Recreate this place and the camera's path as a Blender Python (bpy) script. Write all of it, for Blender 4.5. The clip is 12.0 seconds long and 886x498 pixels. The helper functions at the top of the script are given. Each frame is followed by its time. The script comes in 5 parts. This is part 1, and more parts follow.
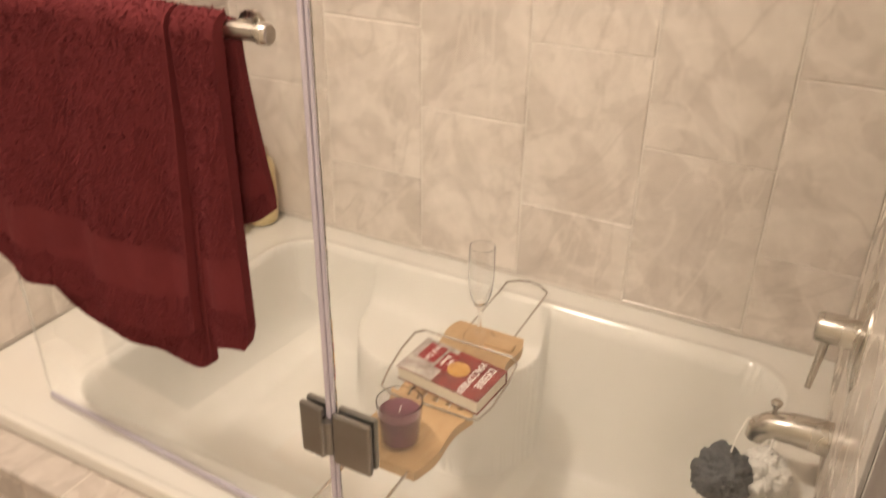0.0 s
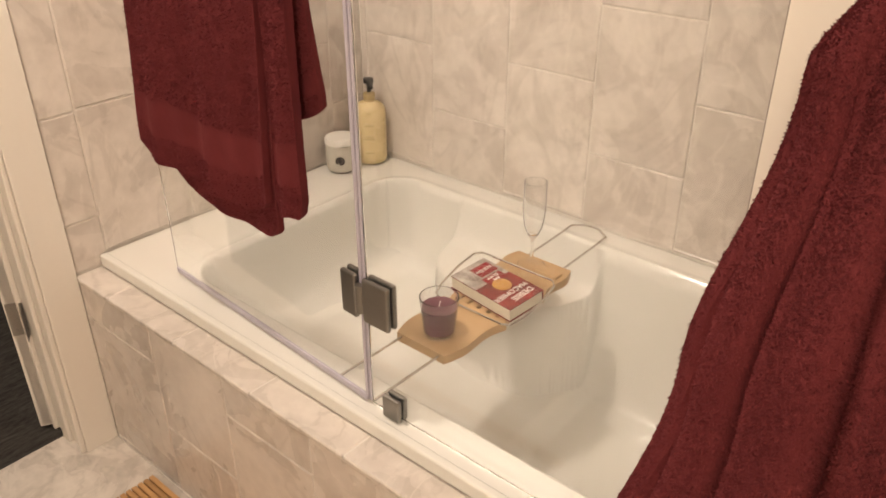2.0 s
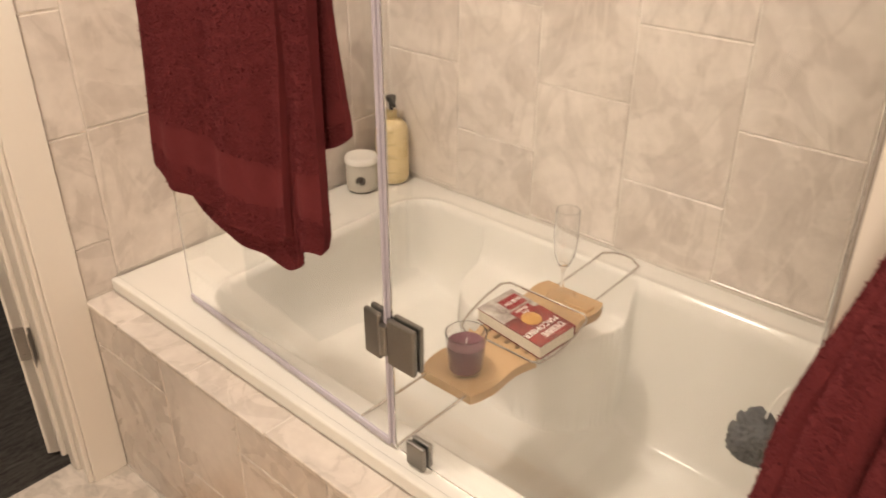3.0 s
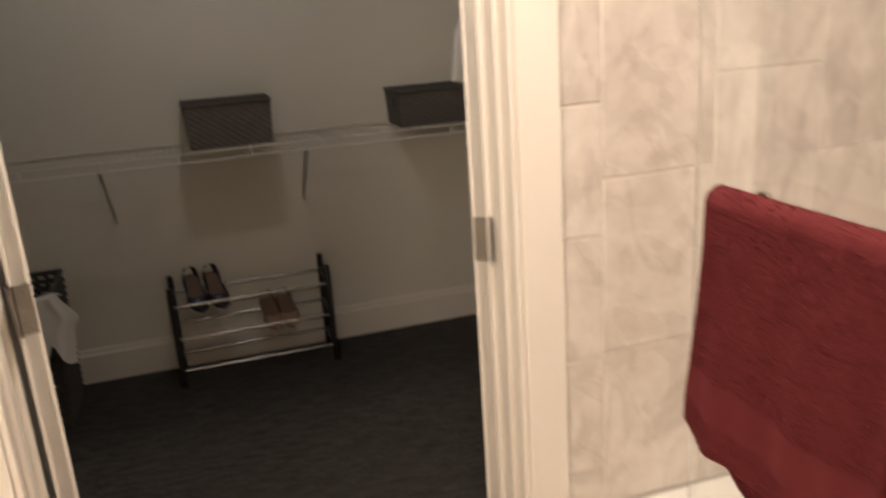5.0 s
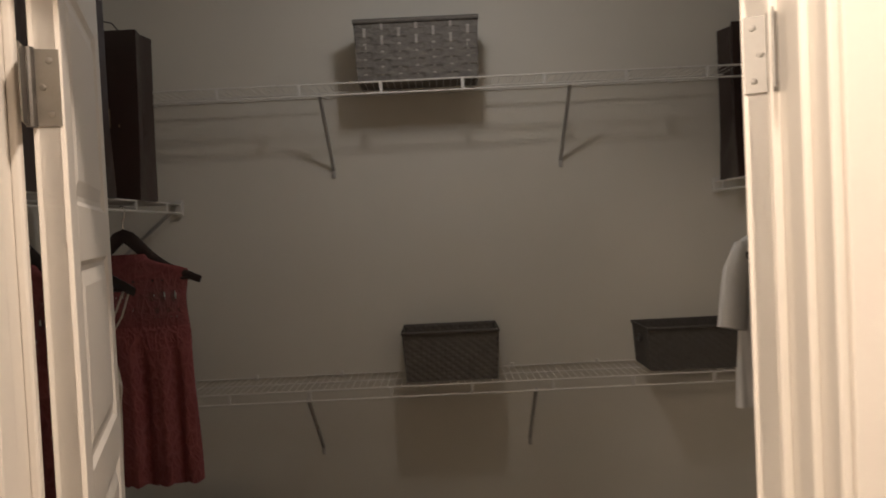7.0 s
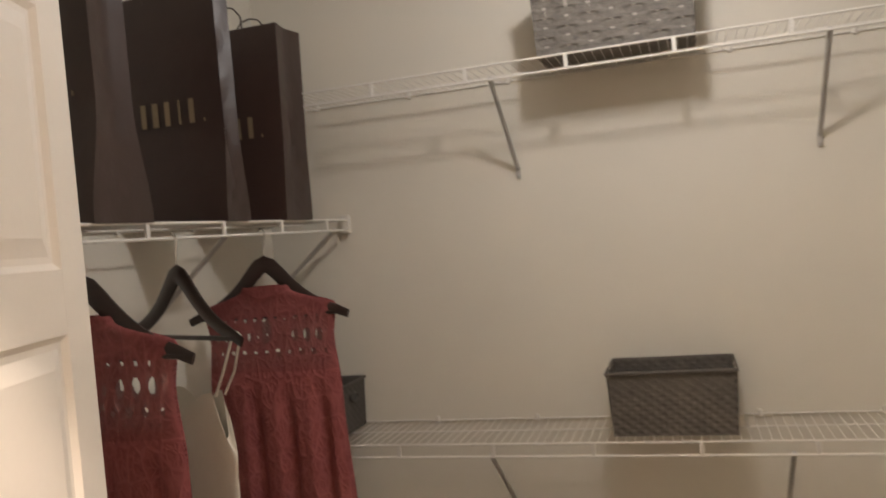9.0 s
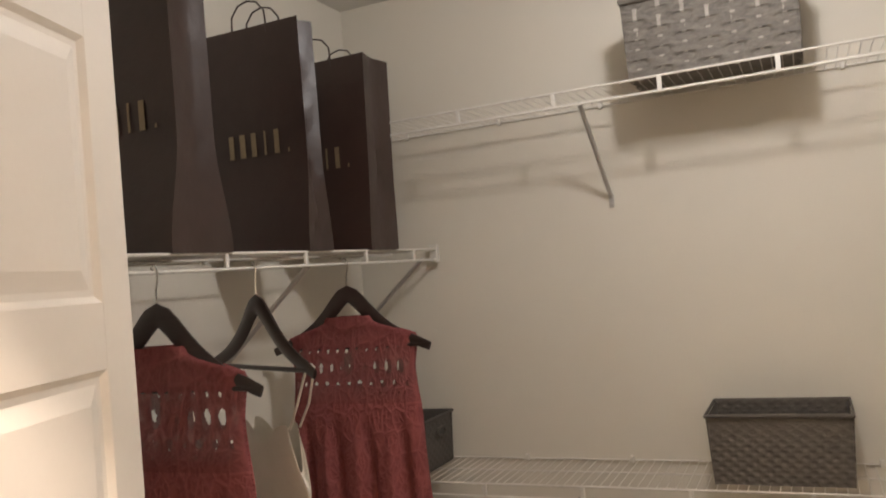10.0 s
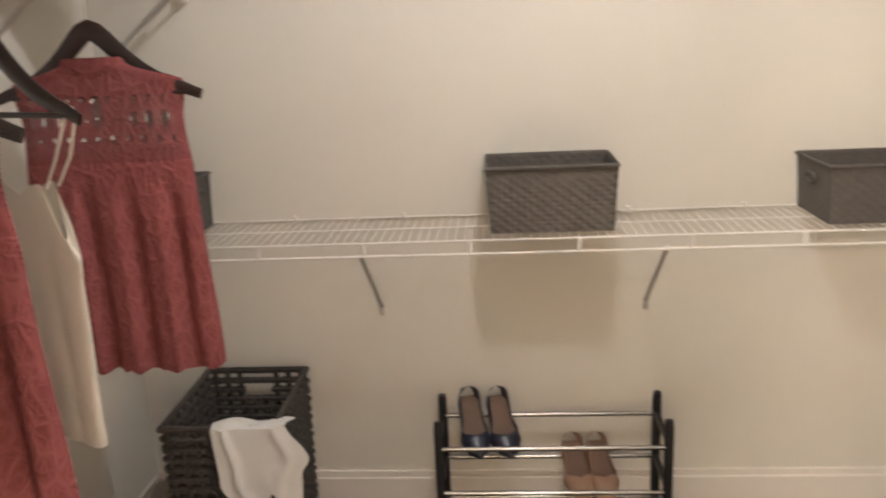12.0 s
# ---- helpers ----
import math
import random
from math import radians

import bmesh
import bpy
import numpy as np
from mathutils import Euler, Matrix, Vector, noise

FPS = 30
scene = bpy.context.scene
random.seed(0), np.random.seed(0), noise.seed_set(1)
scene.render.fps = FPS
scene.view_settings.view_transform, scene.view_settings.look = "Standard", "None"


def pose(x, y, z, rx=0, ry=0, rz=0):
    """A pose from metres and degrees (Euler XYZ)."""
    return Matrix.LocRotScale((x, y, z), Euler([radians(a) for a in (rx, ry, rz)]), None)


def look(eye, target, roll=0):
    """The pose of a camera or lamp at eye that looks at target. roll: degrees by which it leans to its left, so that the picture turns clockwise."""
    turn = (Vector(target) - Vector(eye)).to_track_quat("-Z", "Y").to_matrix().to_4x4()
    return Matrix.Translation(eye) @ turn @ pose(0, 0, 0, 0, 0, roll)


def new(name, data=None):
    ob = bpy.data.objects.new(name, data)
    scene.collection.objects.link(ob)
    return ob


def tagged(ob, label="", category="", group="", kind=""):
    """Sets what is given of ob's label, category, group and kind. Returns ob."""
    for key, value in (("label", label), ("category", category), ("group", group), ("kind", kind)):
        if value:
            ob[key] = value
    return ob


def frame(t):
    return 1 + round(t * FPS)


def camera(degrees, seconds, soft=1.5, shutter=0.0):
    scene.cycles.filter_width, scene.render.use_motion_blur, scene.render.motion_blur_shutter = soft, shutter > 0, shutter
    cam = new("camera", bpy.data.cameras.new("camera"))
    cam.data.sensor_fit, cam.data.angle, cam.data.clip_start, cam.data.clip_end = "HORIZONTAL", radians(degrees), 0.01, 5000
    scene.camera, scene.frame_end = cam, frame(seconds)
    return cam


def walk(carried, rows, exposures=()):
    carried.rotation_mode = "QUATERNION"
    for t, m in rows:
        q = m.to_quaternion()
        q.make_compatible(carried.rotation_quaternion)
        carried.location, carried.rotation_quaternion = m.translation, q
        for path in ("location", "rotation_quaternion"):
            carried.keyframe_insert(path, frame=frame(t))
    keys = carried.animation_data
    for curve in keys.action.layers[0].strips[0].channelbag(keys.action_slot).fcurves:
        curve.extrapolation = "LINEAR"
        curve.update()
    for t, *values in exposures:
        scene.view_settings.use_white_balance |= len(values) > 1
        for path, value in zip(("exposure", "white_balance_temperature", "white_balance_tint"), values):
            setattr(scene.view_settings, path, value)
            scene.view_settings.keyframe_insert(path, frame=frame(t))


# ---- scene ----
cam = camera(57.6, 12.0, soft=1.7, shutter=0.45)
PATH = [
    (0, (0.062, 0.128, 1.427), (-0.747, 1.687, 0.471), 0.8),
    (0.5, (0.166, 0.123, 1.41), (-0.793, 1.522, 0.35), 0.4),
    (1, (0.281, 0.058, 1.402), (-0.755, 1.401, 0.343), 0.7),
    (1.5, (0.382, 0.008, 1.412), (-0.716, 1.333, 0.393), 0.6),
    (2, (0.385, 0.021, 1.42), (-0.753, 1.347, 0.448), -0.1),
    (2.5, (0.36, 0.041, 1.422), (-0.782, 1.375, 0.464), -0.2),
    (2.7, (0.338, 0.056, 1.421), (-0.802, 1.39, 0.462), 0.0),
    (4.3, (0.164, 0.118, 1.478), (-1.432, 1.0, 0.655), -3.0),
    (4.5, (0.146, 0.088, 1.497), (-1.527, 0.873, 0.732), -3.6),
    (5, (0.02, 0.049, 1.515), (-1.814, 0.604, 0.943), -3.9),
    (5.5, (-0.077, -0.029, 1.546), (-1.998, 0.385, 1.176), -3.3),
    (6, (-0.171, -0.032, 1.553), (-2.124, 0.327, 1.319), -2.6),
    (6.5, (-0.305, 0.104, 1.568), (-2.285, 0.35, 1.422), -2.4),
    (6.7, (-0.377, 0.163, 1.581), (-2.371, 0.292, 1.488), -2.3),
    (8.3, (-0.9, 0.22, 1.61), (-2.884, -0.02, 1.529), -4.6),
    (8.5, (-0.965, 0.226, 1.615), (-2.936, -0.103, 1.536), -5.0),
    (9, (-1.095, 0.29, 1.639), (-3.007, -0.293, 1.606), -5.2),
    (9.5, (-1.151, 0.328, 1.651), (-3.006, -0.418, 1.71), -4.9),
    (10, (-1.18, 0.326, 1.64), (-3.0, -0.5, 1.7), -4.9),
    (10.5, (-1.206, 0.314, 1.608), (-3.003, -0.559, 1.509), -4.8),
    (11, (-1.226, 0.289, 1.576), (-3.022, -0.541, 1.281), -4.5),
    (11.5, (-1.246, 0.222, 1.558), (-3.117, -0.339, 1.129), -3.5),
    (12, (-1.274, 0.081, 1.577), (-3.196, -0.072, 1.045), -2.8),
]
walk(cam, [(t, look(eye, target, roll)) for t, eye, target, roll in PATH],
     exposures=[(0, 0.04, 6600, 10), (0.5, -0.15, 6650, 10), (1.0, -0.06, 6600, 10), (2.5, 0.06, 6500, 10), (4.5, 0.22, 6450, 10), (5.0, 0.20, 6300, 9), (5.5, 0.02, 6200, 10),
                (6.0, -0.14, 6150, 10), (6.7, -0.22, 6300, 10), (8.3, 1.22, 6550, 10), (9.0, 1.40, 6550, 10), (9.5, 1.54, 6500, 10), (10.0, 1.52, 6500, 10), (10.5, 1.74, 6350, 10), (11, 1.86, 6300, 10), (11.5, 2.12, 6250, 10),
                (12, 2.26, 6150, 10)])

# ---- light and exposure ----
world = bpy.data.worlds.new("world")
scene.world = world
world.use_nodes = True
world.node_tree.nodes["Background"].inputs[0].default_value = (0.9, 0.8, 0.7, 1)
world.node_tree.nodes["Background"].inputs[1].default_value = 0.02


def area_lamp(name, where, target, size, watts, colour):
    data = bpy.data.lights.new(name, "AREA")
    data.shape, data.size, data.energy, data.color = "DISK", size, watts, colour
    ob = new(name, data)
    ob.matrix_world = look(where, target)
    return ob


def globe_lamp(name, where, radius, watts, colour):
    data = bpy.data.lights.new(name, "POINT")
    data.shadow_soft_size, data.energy, data.color = radius, watts, colour
    ob = new(name, data)
    ob.location = where
    return ob


WARM = (1.0, 0.835, 0.69)
globe_lamp("bath_light", (0.80, -1.30, 2.34), 0.16, 58, WARM)
area_lamp("tub_light", (-0.85, 0.34, 2.535), (-0.85, 0.341, 0), 0.13, 23, WARM)
globe_lamp("closet_light", (-2.57, 0.24, 2.50), 0.050, 7.6, (1.0, 0.975, 0.965))


# ---- materials ----
def links(m, *pairs):
    for a, b in pairs:
        m.node_tree.links.new(a, b)


def material(name, base, dark=None, rough=0.5, metal=0.0, scale=8.0, fine=90.0, bump=0.0, spread=0.5, random_shift=False,
             random_value=0.0, sheen=0.0, coat=0.0, rough_var=0.08, stretch=(1, 1, 1), fine_mix=0.3, specular=0.5, warp=0.8):
    m = bpy.data.materials.new(name)
    m.use_nodes = True
    n = m.node_tree.nodes
    p = n["Principled BSDF"]
    dark = dark or tuple(c * 0.8 for c in base)
    tc, mp = n.new("ShaderNodeTexCoord"), n.new("ShaderNodeMapping")
    mp.inputs["Scale"].default_value = stretch
    links(m, (tc.outputs["Object"], mp.inputs["Vector"]))
    vec = mp.outputs["Vector"]
    info = n.new("ShaderNodeObjectInfo")
    if random_shift:
        mul, add = n.new("ShaderNodeVectorMath"), n.new("ShaderNodeVectorMath")
        mul.operation, add.operation = "MULTIPLY", "ADD"
        mul.inputs[1].default_value = (37.0, 23.0, 51.0)
        links(m, (info.outputs["Random"], mul.inputs[0]), (mul.outputs[0], add.inputs[0]), (vec, add.inputs[1]))
        vec = add.outputs[0]
    big, small = n.new("ShaderNodeTexNoise"), n.new("ShaderNodeTexNoise")
    big.inputs["Scale"].default_value, big.inputs["Detail"].default_value, big.inputs["Distortion"].default_value = scale, 6, warp
    small.inputs["Scale"].default_value, small.inputs["Detail"].default_value = fine, 4
    links(m, (vec, big.inputs["Vector"]), (vec, small.inputs["Vector"]))
    ramp = n.new("ShaderNodeValToRGB")
    ramp.color_ramp.elements[0].position, ramp.color_ramp.elements[1].position = 0.5 - spread / 2, 0.5 + spread / 2
    ramp.color_ramp.elements[0].color, ramp.color_ramp.elements[1].color = (*dark, 1), (*base, 1)
    mix = n.new("ShaderNodeMix")
    mix.data_type, mix.inputs["Factor"].default_value = "FLOAT", fine_mix
    links(m, (big.outputs["Fac"], mix.inputs[2]), (small.outputs["Fac"], mix.inputs[3]), (mix.outputs[0], ramp.inputs[0]))
    colour = ramp.outputs[0]
    if random_value:
        hsv, rng = n.new("ShaderNodeHueSaturation"), n.new("ShaderNodeMapRange")
        rng.inputs["To Min"].default_value, rng.inputs["To Max"].default_value = 1 - random_value, 1 + random_value
        links(m, (info.outputs["Random"], rng.inputs[0]), (rng.outputs[0], hsv.inputs["Value"]), (colour, hsv.inputs["Color"]))
        colour = hsv.outputs[0]
    links(m, (colour, p.inputs["Base Color"]))
    rr = n.new("ShaderNodeMapRange")
    rr.inputs["To Min"].default_value, rr.inputs["To Max"].default_value = max(0.02, rough - rough_var), min(1, rough + rough_var)
    links(m, (big.outputs["Fac"], rr.inputs[0]), (rr.outputs[0], p.inputs["Roughness"]))
    p.inputs["Metallic"].default_value = metal
    p.inputs["Specular IOR Level"].default_value = specular
    if sheen:
        p.inputs["Sheen Weight"].default_value, p.inputs["Sheen Roughness"].default_value = sheen, 0.6
        p.inputs["Sheen Tint"].default_value = (*base, 1)
    if coat:
        p.inputs["Coat Weight"].default_value, p.inputs["Coat Roughness"].default_value = coat, 0.06
    if bump:
        bp = n.new("ShaderNodeBump")
        bp.inputs["Strength"].default_value, bp.inputs["Distance"].default_value = 1.0, bump
        links(m, (small.outputs["Fac"], bp.inputs["Height"]), (bp.outputs[0], p.inputs["Normal"]))
    return m


def glass(name, tint, rough=0.0, ior=1.45):
    m = bpy.data.materials.new(name)
    m.use_nodes = True
    p = m.node_tree.nodes["Principled BSDF"]
    p.inputs["Base Color"].default_value, p.inputs["Roughness"].default_value = (*tint, 1), rough
    p.inputs["Transmission Weight"].default_value, p.inputs["IOR"].default_value = 1.0, ior
    return m




def marble(name, pale, mid, deep, rough, scale):
    """Greige stone: soft clouds, brushed streaks along one slant, and thin broken veins of darker and paler stone."""
    m = material(name, pale, mid, rough=rough, scale=scale, fine=scale * 7, spread=0.34, random_shift=True, random_value=0.04, fine_mix=0.34, bump=0.0006, warp=1.3)
    n = m.node_tree.nodes
    p = n["Principled BSDF"]
    colour, vec = p.inputs["Base Color"].links[0].from_socket, n["Noise Texture"].inputs["Vector"].links[0].from_socket
    mp = n.new("ShaderNodeMapping")
    mp.inputs["Rotation"].default_value, mp.inputs["Scale"].default_value = (0.5, 0.6, 0.5), (1.0, 1.0, 0.6)
    links(m, (vec, mp.inputs["Vector"]))
    for size, warp, lo, hi, tone, most in ((scale * 0.55, 1.4, 0.0, 0.022, deep, 0.34), (scale * 0.8, 1.2, 0.0, 0.02, pale, 0.45), (scale * 1.5, 1.0, 0.29, 0.14, deep, 0.5)):
        tex, rng, mix = n.new("ShaderNodeTexNoise"), n.new("ShaderNodeMapRange"), n.new("ShaderNodeMix")
        tex.inputs["Scale"].default_value, tex.inputs["Detail"].default_value, tex.inputs["Distortion"].default_value = size, 7, warp
        source = tex.outputs["Fac"]
        links(m, (mp.outputs["Vector"], tex.inputs["Vector"]))
        if lo < hi:
            sub, ab = n.new("ShaderNodeMath"), n.new("ShaderNodeMath")
            sub.operation, ab.operation, sub.inputs[1].default_value = "SUBTRACT", "ABSOLUTE", 0.5
            links(m, (source, sub.inputs[0]), (sub.outputs[0], ab.inputs[0]))
            source = ab.outputs[0]
            rng.inputs["From Min"].default_value, rng.inputs["From Max"].default_value = lo, hi
            rng.inputs["To Min"].default_value, rng.inputs["To Max"].default_value = most, 0.0
        else:
            rng.inputs["From Min"].default_value, rng.inputs["From Max"].default_value = hi + 0.16, lo + 0.10
            rng.inputs["To Min"].default_value, rng.inputs["To Max"].default_value = most, 0.0
        mix.data_type = "RGBA"
        mix.inputs[7].default_value = (*tone, 1)
        links(m, (source, rng.inputs[0]), (rng.outputs[0], mix.inputs[0]), (colour, mix.inputs[6]))
        colour = mix.outputs[2]
    links(m, (colour, p.inputs["Base Color"]))
    return m


TILE = marble("greige_marble_tile", (0.71, 0.645, 0.585), (0.52, 0.46, 0.41), (0.40, 0.345, 0.30), 0.28, 5.0)
GROUT = material("pale_grout", (0.74, 0.69, 0.63), (0.66, 0.61, 0.55), rough=0.85, scale=30, fine=300, bump=0.0006)
FLOOR_TILE = marble("floor_marble_tile", (0.68, 0.62, 0.55), (0.46, 0.41, 0.36), (0.33, 0.29, 0.25), 0.28, 6.0)
# the wing edge's stone, far darker than TILE: its shade is in the colour
SHADED_TRIM = marble("shaded_stone_trim", (0.30, 0.265, 0.235), (0.22, 0.19, 0.165), (0.16, 0.135, 0.115), 0.4, 6.0)
WALL = material("cream_wall_paint", (0.73, 0.685, 0.60), (0.69, 0.645, 0.56), rough=0.62, scale=2.0, fine=220, bump=0.0004)
TRIM = material("white_trim_paint", (0.80, 0.745, 0.67), (0.76, 0.70, 0.63), rough=0.34, scale=3, fine=120, bump=0.00012)
CEIL = material("ceiling_paint", (0.80, 0.77, 0.72), (0.77, 0.74, 0.69), rough=0.8, scale=3, fine=150, bump=0.0005)
CARPET = material("ribbed_dark_carpet", (0.085, 0.077, 0.069), (0.026, 0.023, 0.021), rough=0.95, scale=70, fine=420, bump=0.004,
                  spread=0.3, stretch=(1, 0.15, 1), specular=0.1, fine_mix=0.5)
ACRYLIC = material("white_tub_acrylic", (0.76, 0.74, 0.69), (0.74, 0.72, 0.67), rough=0.16, scale=3, fine=60, rough_var=0.04, coat=0.3)
TOWEL = material("burgundy_terry", (0.160, 0.031, 0.034), (0.090, 0.015, 0.018), rough=0.95, scale=20, fine=700, bump=0.0015,
                 sheen=0.35, specular=0.1, spread=0.6, fine_mix=0.55)
NICKEL = material("brushed_nickel", (0.60, 0.56, 0.51), (0.50, 0.465, 0.42), rough=0.27, metal=1.0, scale=20, fine=300, stretch=(1, 1, 0.1))
DARK_NICKEL = material("dark_nickel", (0.30, 0.285, 0.265), (0.24, 0.225, 0.21), rough=0.33, metal=1.0, scale=20, fine=300)
HINGE = material("satin_nickel_hinge", (0.30, 0.285, 0.265), (0.24, 0.225, 0.21), rough=0.36, metal=1.0, scale=20, fine=300)
CHROME = material("polished_steel", (0.72, 0.70, 0.67), (0.66, 0.64, 0.61), rough=0.12, metal=1.0, rough_var=0.04)
RACK_TUBE = material("satin_steel", (0.40, 0.385, 0.365), (0.34, 0.325, 0.31), rough=0.24, metal=1.0)
SEAL = material("lavender_grey_seal", (0.52, 0.48, 0.55), (0.42, 0.39, 0.46), rough=0.18, scale=10, coat=0.5)
BAMBOO = material("bamboo", (0.53, 0.36, 0.195), (0.41, 0.255, 0.125), rough=0.42, scale=14, fine=70, stretch=(8, 1, 8), spread=0.6, random_value=0.12)
BAMBOO_X = material("bamboo_slat", (0.50, 0.29, 0.12), (0.33, 0.17, 0.065), rough=0.42, scale=14, fine=70, stretch=(1, 8, 8), spread=0.6,
                    random_shift=True, random_value=0.16)
GLASS = glass("shower_glass", (0.97, 0.985, 0.975))
CLEAR = glass("clear_glass", (0.98, 0.98, 0.98))
WAX = material("purple_wax", (0.150, 0.042, 0.066), (0.115, 0.030, 0.048), rough=0.45, scale=30, fine=120)
WHITE = material("white_plastic", (0.82, 0.79, 0.74), (0.78, 0.75, 0.70), rough=0.35)
CREAM_SOAP = material("cream_lotion_plastic", (0.76, 0.62, 0.36), (0.68, 0.54, 0.29), rough=0.28, scale=9)
STONEWARE = material("grey_glazed_jar", (0.60, 0.57, 0.50), (0.50, 0.47, 0.41), rough=0.25, scale=25)
BLACK = material("black_plastic", (0.018, 0.017, 0.016), (0.012, 0.011, 0.011), rough=0.4)
GOLD = material("gold_foil", (0.62, 0.50, 0.28), (0.50, 0.39, 0.20), rough=0.4, metal=0.6)
PAPER = material("book_pages", (0.74, 0.68, 0.56), (0.62, 0.56, 0.45), rough=0.8, scale=3, fine=40, stretch=(1, 1, 60))
COVER = material("red_book_cover", (0.28, 0.035, 0.032), (0.10, 0.018, 0.018), rough=0.22, scale=22, spread=0.3, coat=0.4)
COVER_GREY = material("grey_book_cover", (0.62, 0.56, 0.50), (0.17, 0.13, 0.12), rough=0.22, scale=26, spread=0.4, coat=0.4)
BOOK_RED = material("crimson_panel", (0.26, 0.022, 0.028), (0.22, 0.018, 0.022), rough=0.25)
BOOK_GOLD = material("amber_picture", (0.66, 0.40, 0.11), (0.36, 0.14, 0.03), rough=0.3, scale=60)
INK_WHITE = material("white_ink", (0.85, 0.82, 0.78), (0.82, 0.79, 0.75), rough=0.3)
WIRE = material("white_coated_wire", (0.76, 0.72, 0.66), (0.70, 0.66, 0.60), rough=0.3)
STAKE = material("pale_wicker_stake", (0.42, 0.38, 0.335), (0.28, 0.25, 0.215), rough=0.6, scale=40, fine=160, bump=0.001)
# white-grey bracket metal, toned down so the colour carries its underside shade
SHADED_BRACKET = material("shaded_metal_bracket", (0.54, 0.51, 0.475), (0.45, 0.425, 0.395), rough=0.45, metal=0.3)
WICKER = material("grey_paper_wicker", (0.155, 0.132, 0.110), (0.078, 0.067, 0.056), rough=0.7, scale=28, fine=160, bump=0.0015, spread=0.6)
WICKER_LIGHT = material("silver_grey_wicker", (0.23, 0.203, 0.172), (0.072, 0.062, 0.053), rough=0.65, scale=30, fine=130, bump=0.0015, spread=0.5,
                        stretch=(1, 1, 3))
WICKER_DARK = material("dark_wicker", (0.085, 0.072, 0.060), (0.035, 0.030, 0.026), rough=0.6, scale=30, fine=160, bump=0.0015)
BIN_GREY = material("dark_grey_bin_cloth", (0.115, 0.100, 0.086), (0.072, 0.063, 0.054), rough=0.75, scale=30, fine=260, bump=0.001)
BAG = material("dark_brown_paper", (0.050, 0.028, 0.022), (0.032, 0.018, 0.014), rough=0.40, scale=5, fine=22, coat=0.0, specular=0.5, bump=0.002)
BAG_PRINT = material("dull_gold_print", (0.30, 0.235, 0.14), (0.20, 0.15, 0.09), rough=0.5, metal=0.3)


def lace(name, base, dark, alpha=1.0):
    """Corded lace: pale cord round small leaf-shaped cells, in bands of larger motifs."""
    m = material(name, base, dark, rough=0.9, scale=9, fine=150, bump=0.0, spread=0.7, sheen=0.3, specular=0.12, fine_mix=0.35, warp=1.2)
    n = m.node_tree.nodes
    p = n["Principled BSDF"]
    colour = p.inputs["Base Color"].links[0].from_socket
    tc, mp, warp = n.new("ShaderNodeTexCoord"), n.new("ShaderNodeMapping"), n.new("ShaderNodeTexNoise")
    mp.inputs["Scale"].default_value = (0.6, 1.0, 0.55)
    warp.inputs["Scale"].default_value = 14
    add = n.new("ShaderNodeVectorMath")
    add.operation = "MULTIPLY_ADD"
    add.inputs[1].default_value = (0.03, 0.03, 0.03)
    links(m, (tc.outputs["Object"], warp.inputs["Vector"]), (warp.outputs["Color"], add.inputs[0]), (tc.outputs["Object"], add.inputs[2]), (add.outputs[0], mp.inputs["Vector"]))
    heights = []
    for size, lo, hi in ((34, 0.02, 0.16), (88, 0.03, 0.22)):
        cell, rng = n.new("ShaderNodeTexVoronoi"), n.new("ShaderNodeMapRange")
        cell.feature = "DISTANCE_TO_EDGE"
        cell.inputs["Scale"].default_value = size
        rng.inputs["From Min"].default_value, rng.inputs["From Max"].default_value = lo, hi
        rng.inputs["To Min"].default_value, rng.inputs["To Max"].default_value = 1.0, 0.0
        links(m, (mp.outputs["Vector"], cell.inputs["Vector"]), (cell.outputs["Distance"], rng.inputs[0]))
        heights.append(rng.outputs[0])
    top = n.new("ShaderNodeMath")
    top.operation = "MAXIMUM"
    half = n.new("ShaderNodeMath")
    half.operation, half.inputs[1].default_value = "MULTIPLY", 0.6
    links(m, (heights[1], half.inputs[0]), (heights[0], top.inputs[0]), (half.outputs[0], top.inputs[1]))
    mix = n.new("ShaderNodeMix")
    mix.data_type = "RGBA"
    mix.inputs[6].default_value = (*dark, 1)
    rng = n.new("ShaderNodeMapRange")
    rng.inputs["To Min"].default_value, rng.inputs["To Max"].default_value = 0.42, 1.0
    links(m, (top.outputs[0], rng.inputs[0]), (rng.outputs[0], mix.inputs[0]), (colour, mix.inputs[7]), (mix.outputs[2], p.inputs["Base Color"]))
    bp = n.new("ShaderNodeBump")
    bp.inputs["Strength"].default_value, bp.inputs["Distance"].default_value = 0.9, 0.0026
    links(m, (top.outputs[0], bp.inputs["Height"]), (bp.outputs[0], p.inputs["Normal"]))
    p.inputs["Alpha"].default_value = alpha
    return m


LACE = lace("rose_red_lace", (0.375, 0.128, 0.120), (0.20, 0.050, 0.050))
LACE_SHEER = lace("sheer_rose_lace", (0.38, 0.12, 0.115), (0.20, 0.05, 0.05), 0.84)
CAMI = material("ivory_satin", (0.74, 0.69, 0.60), (0.66, 0.61, 0.52), rough=0.5, scale=10, fine=240, bump=0.0006, sheen=0.2)
COTTON = material("white_cotton", (0.80, 0.77, 0.73), (0.72, 0.69, 0.65), rough=0.85, scale=12, fine=320, bump=0.001, sheen=0.2)
NAVY = material("navy_cloth", (0.020, 0.024, 0.042), (0.012, 0.014, 0.026), rough=0.85, scale=14, fine=300, bump=0.001, sheen=0.1)
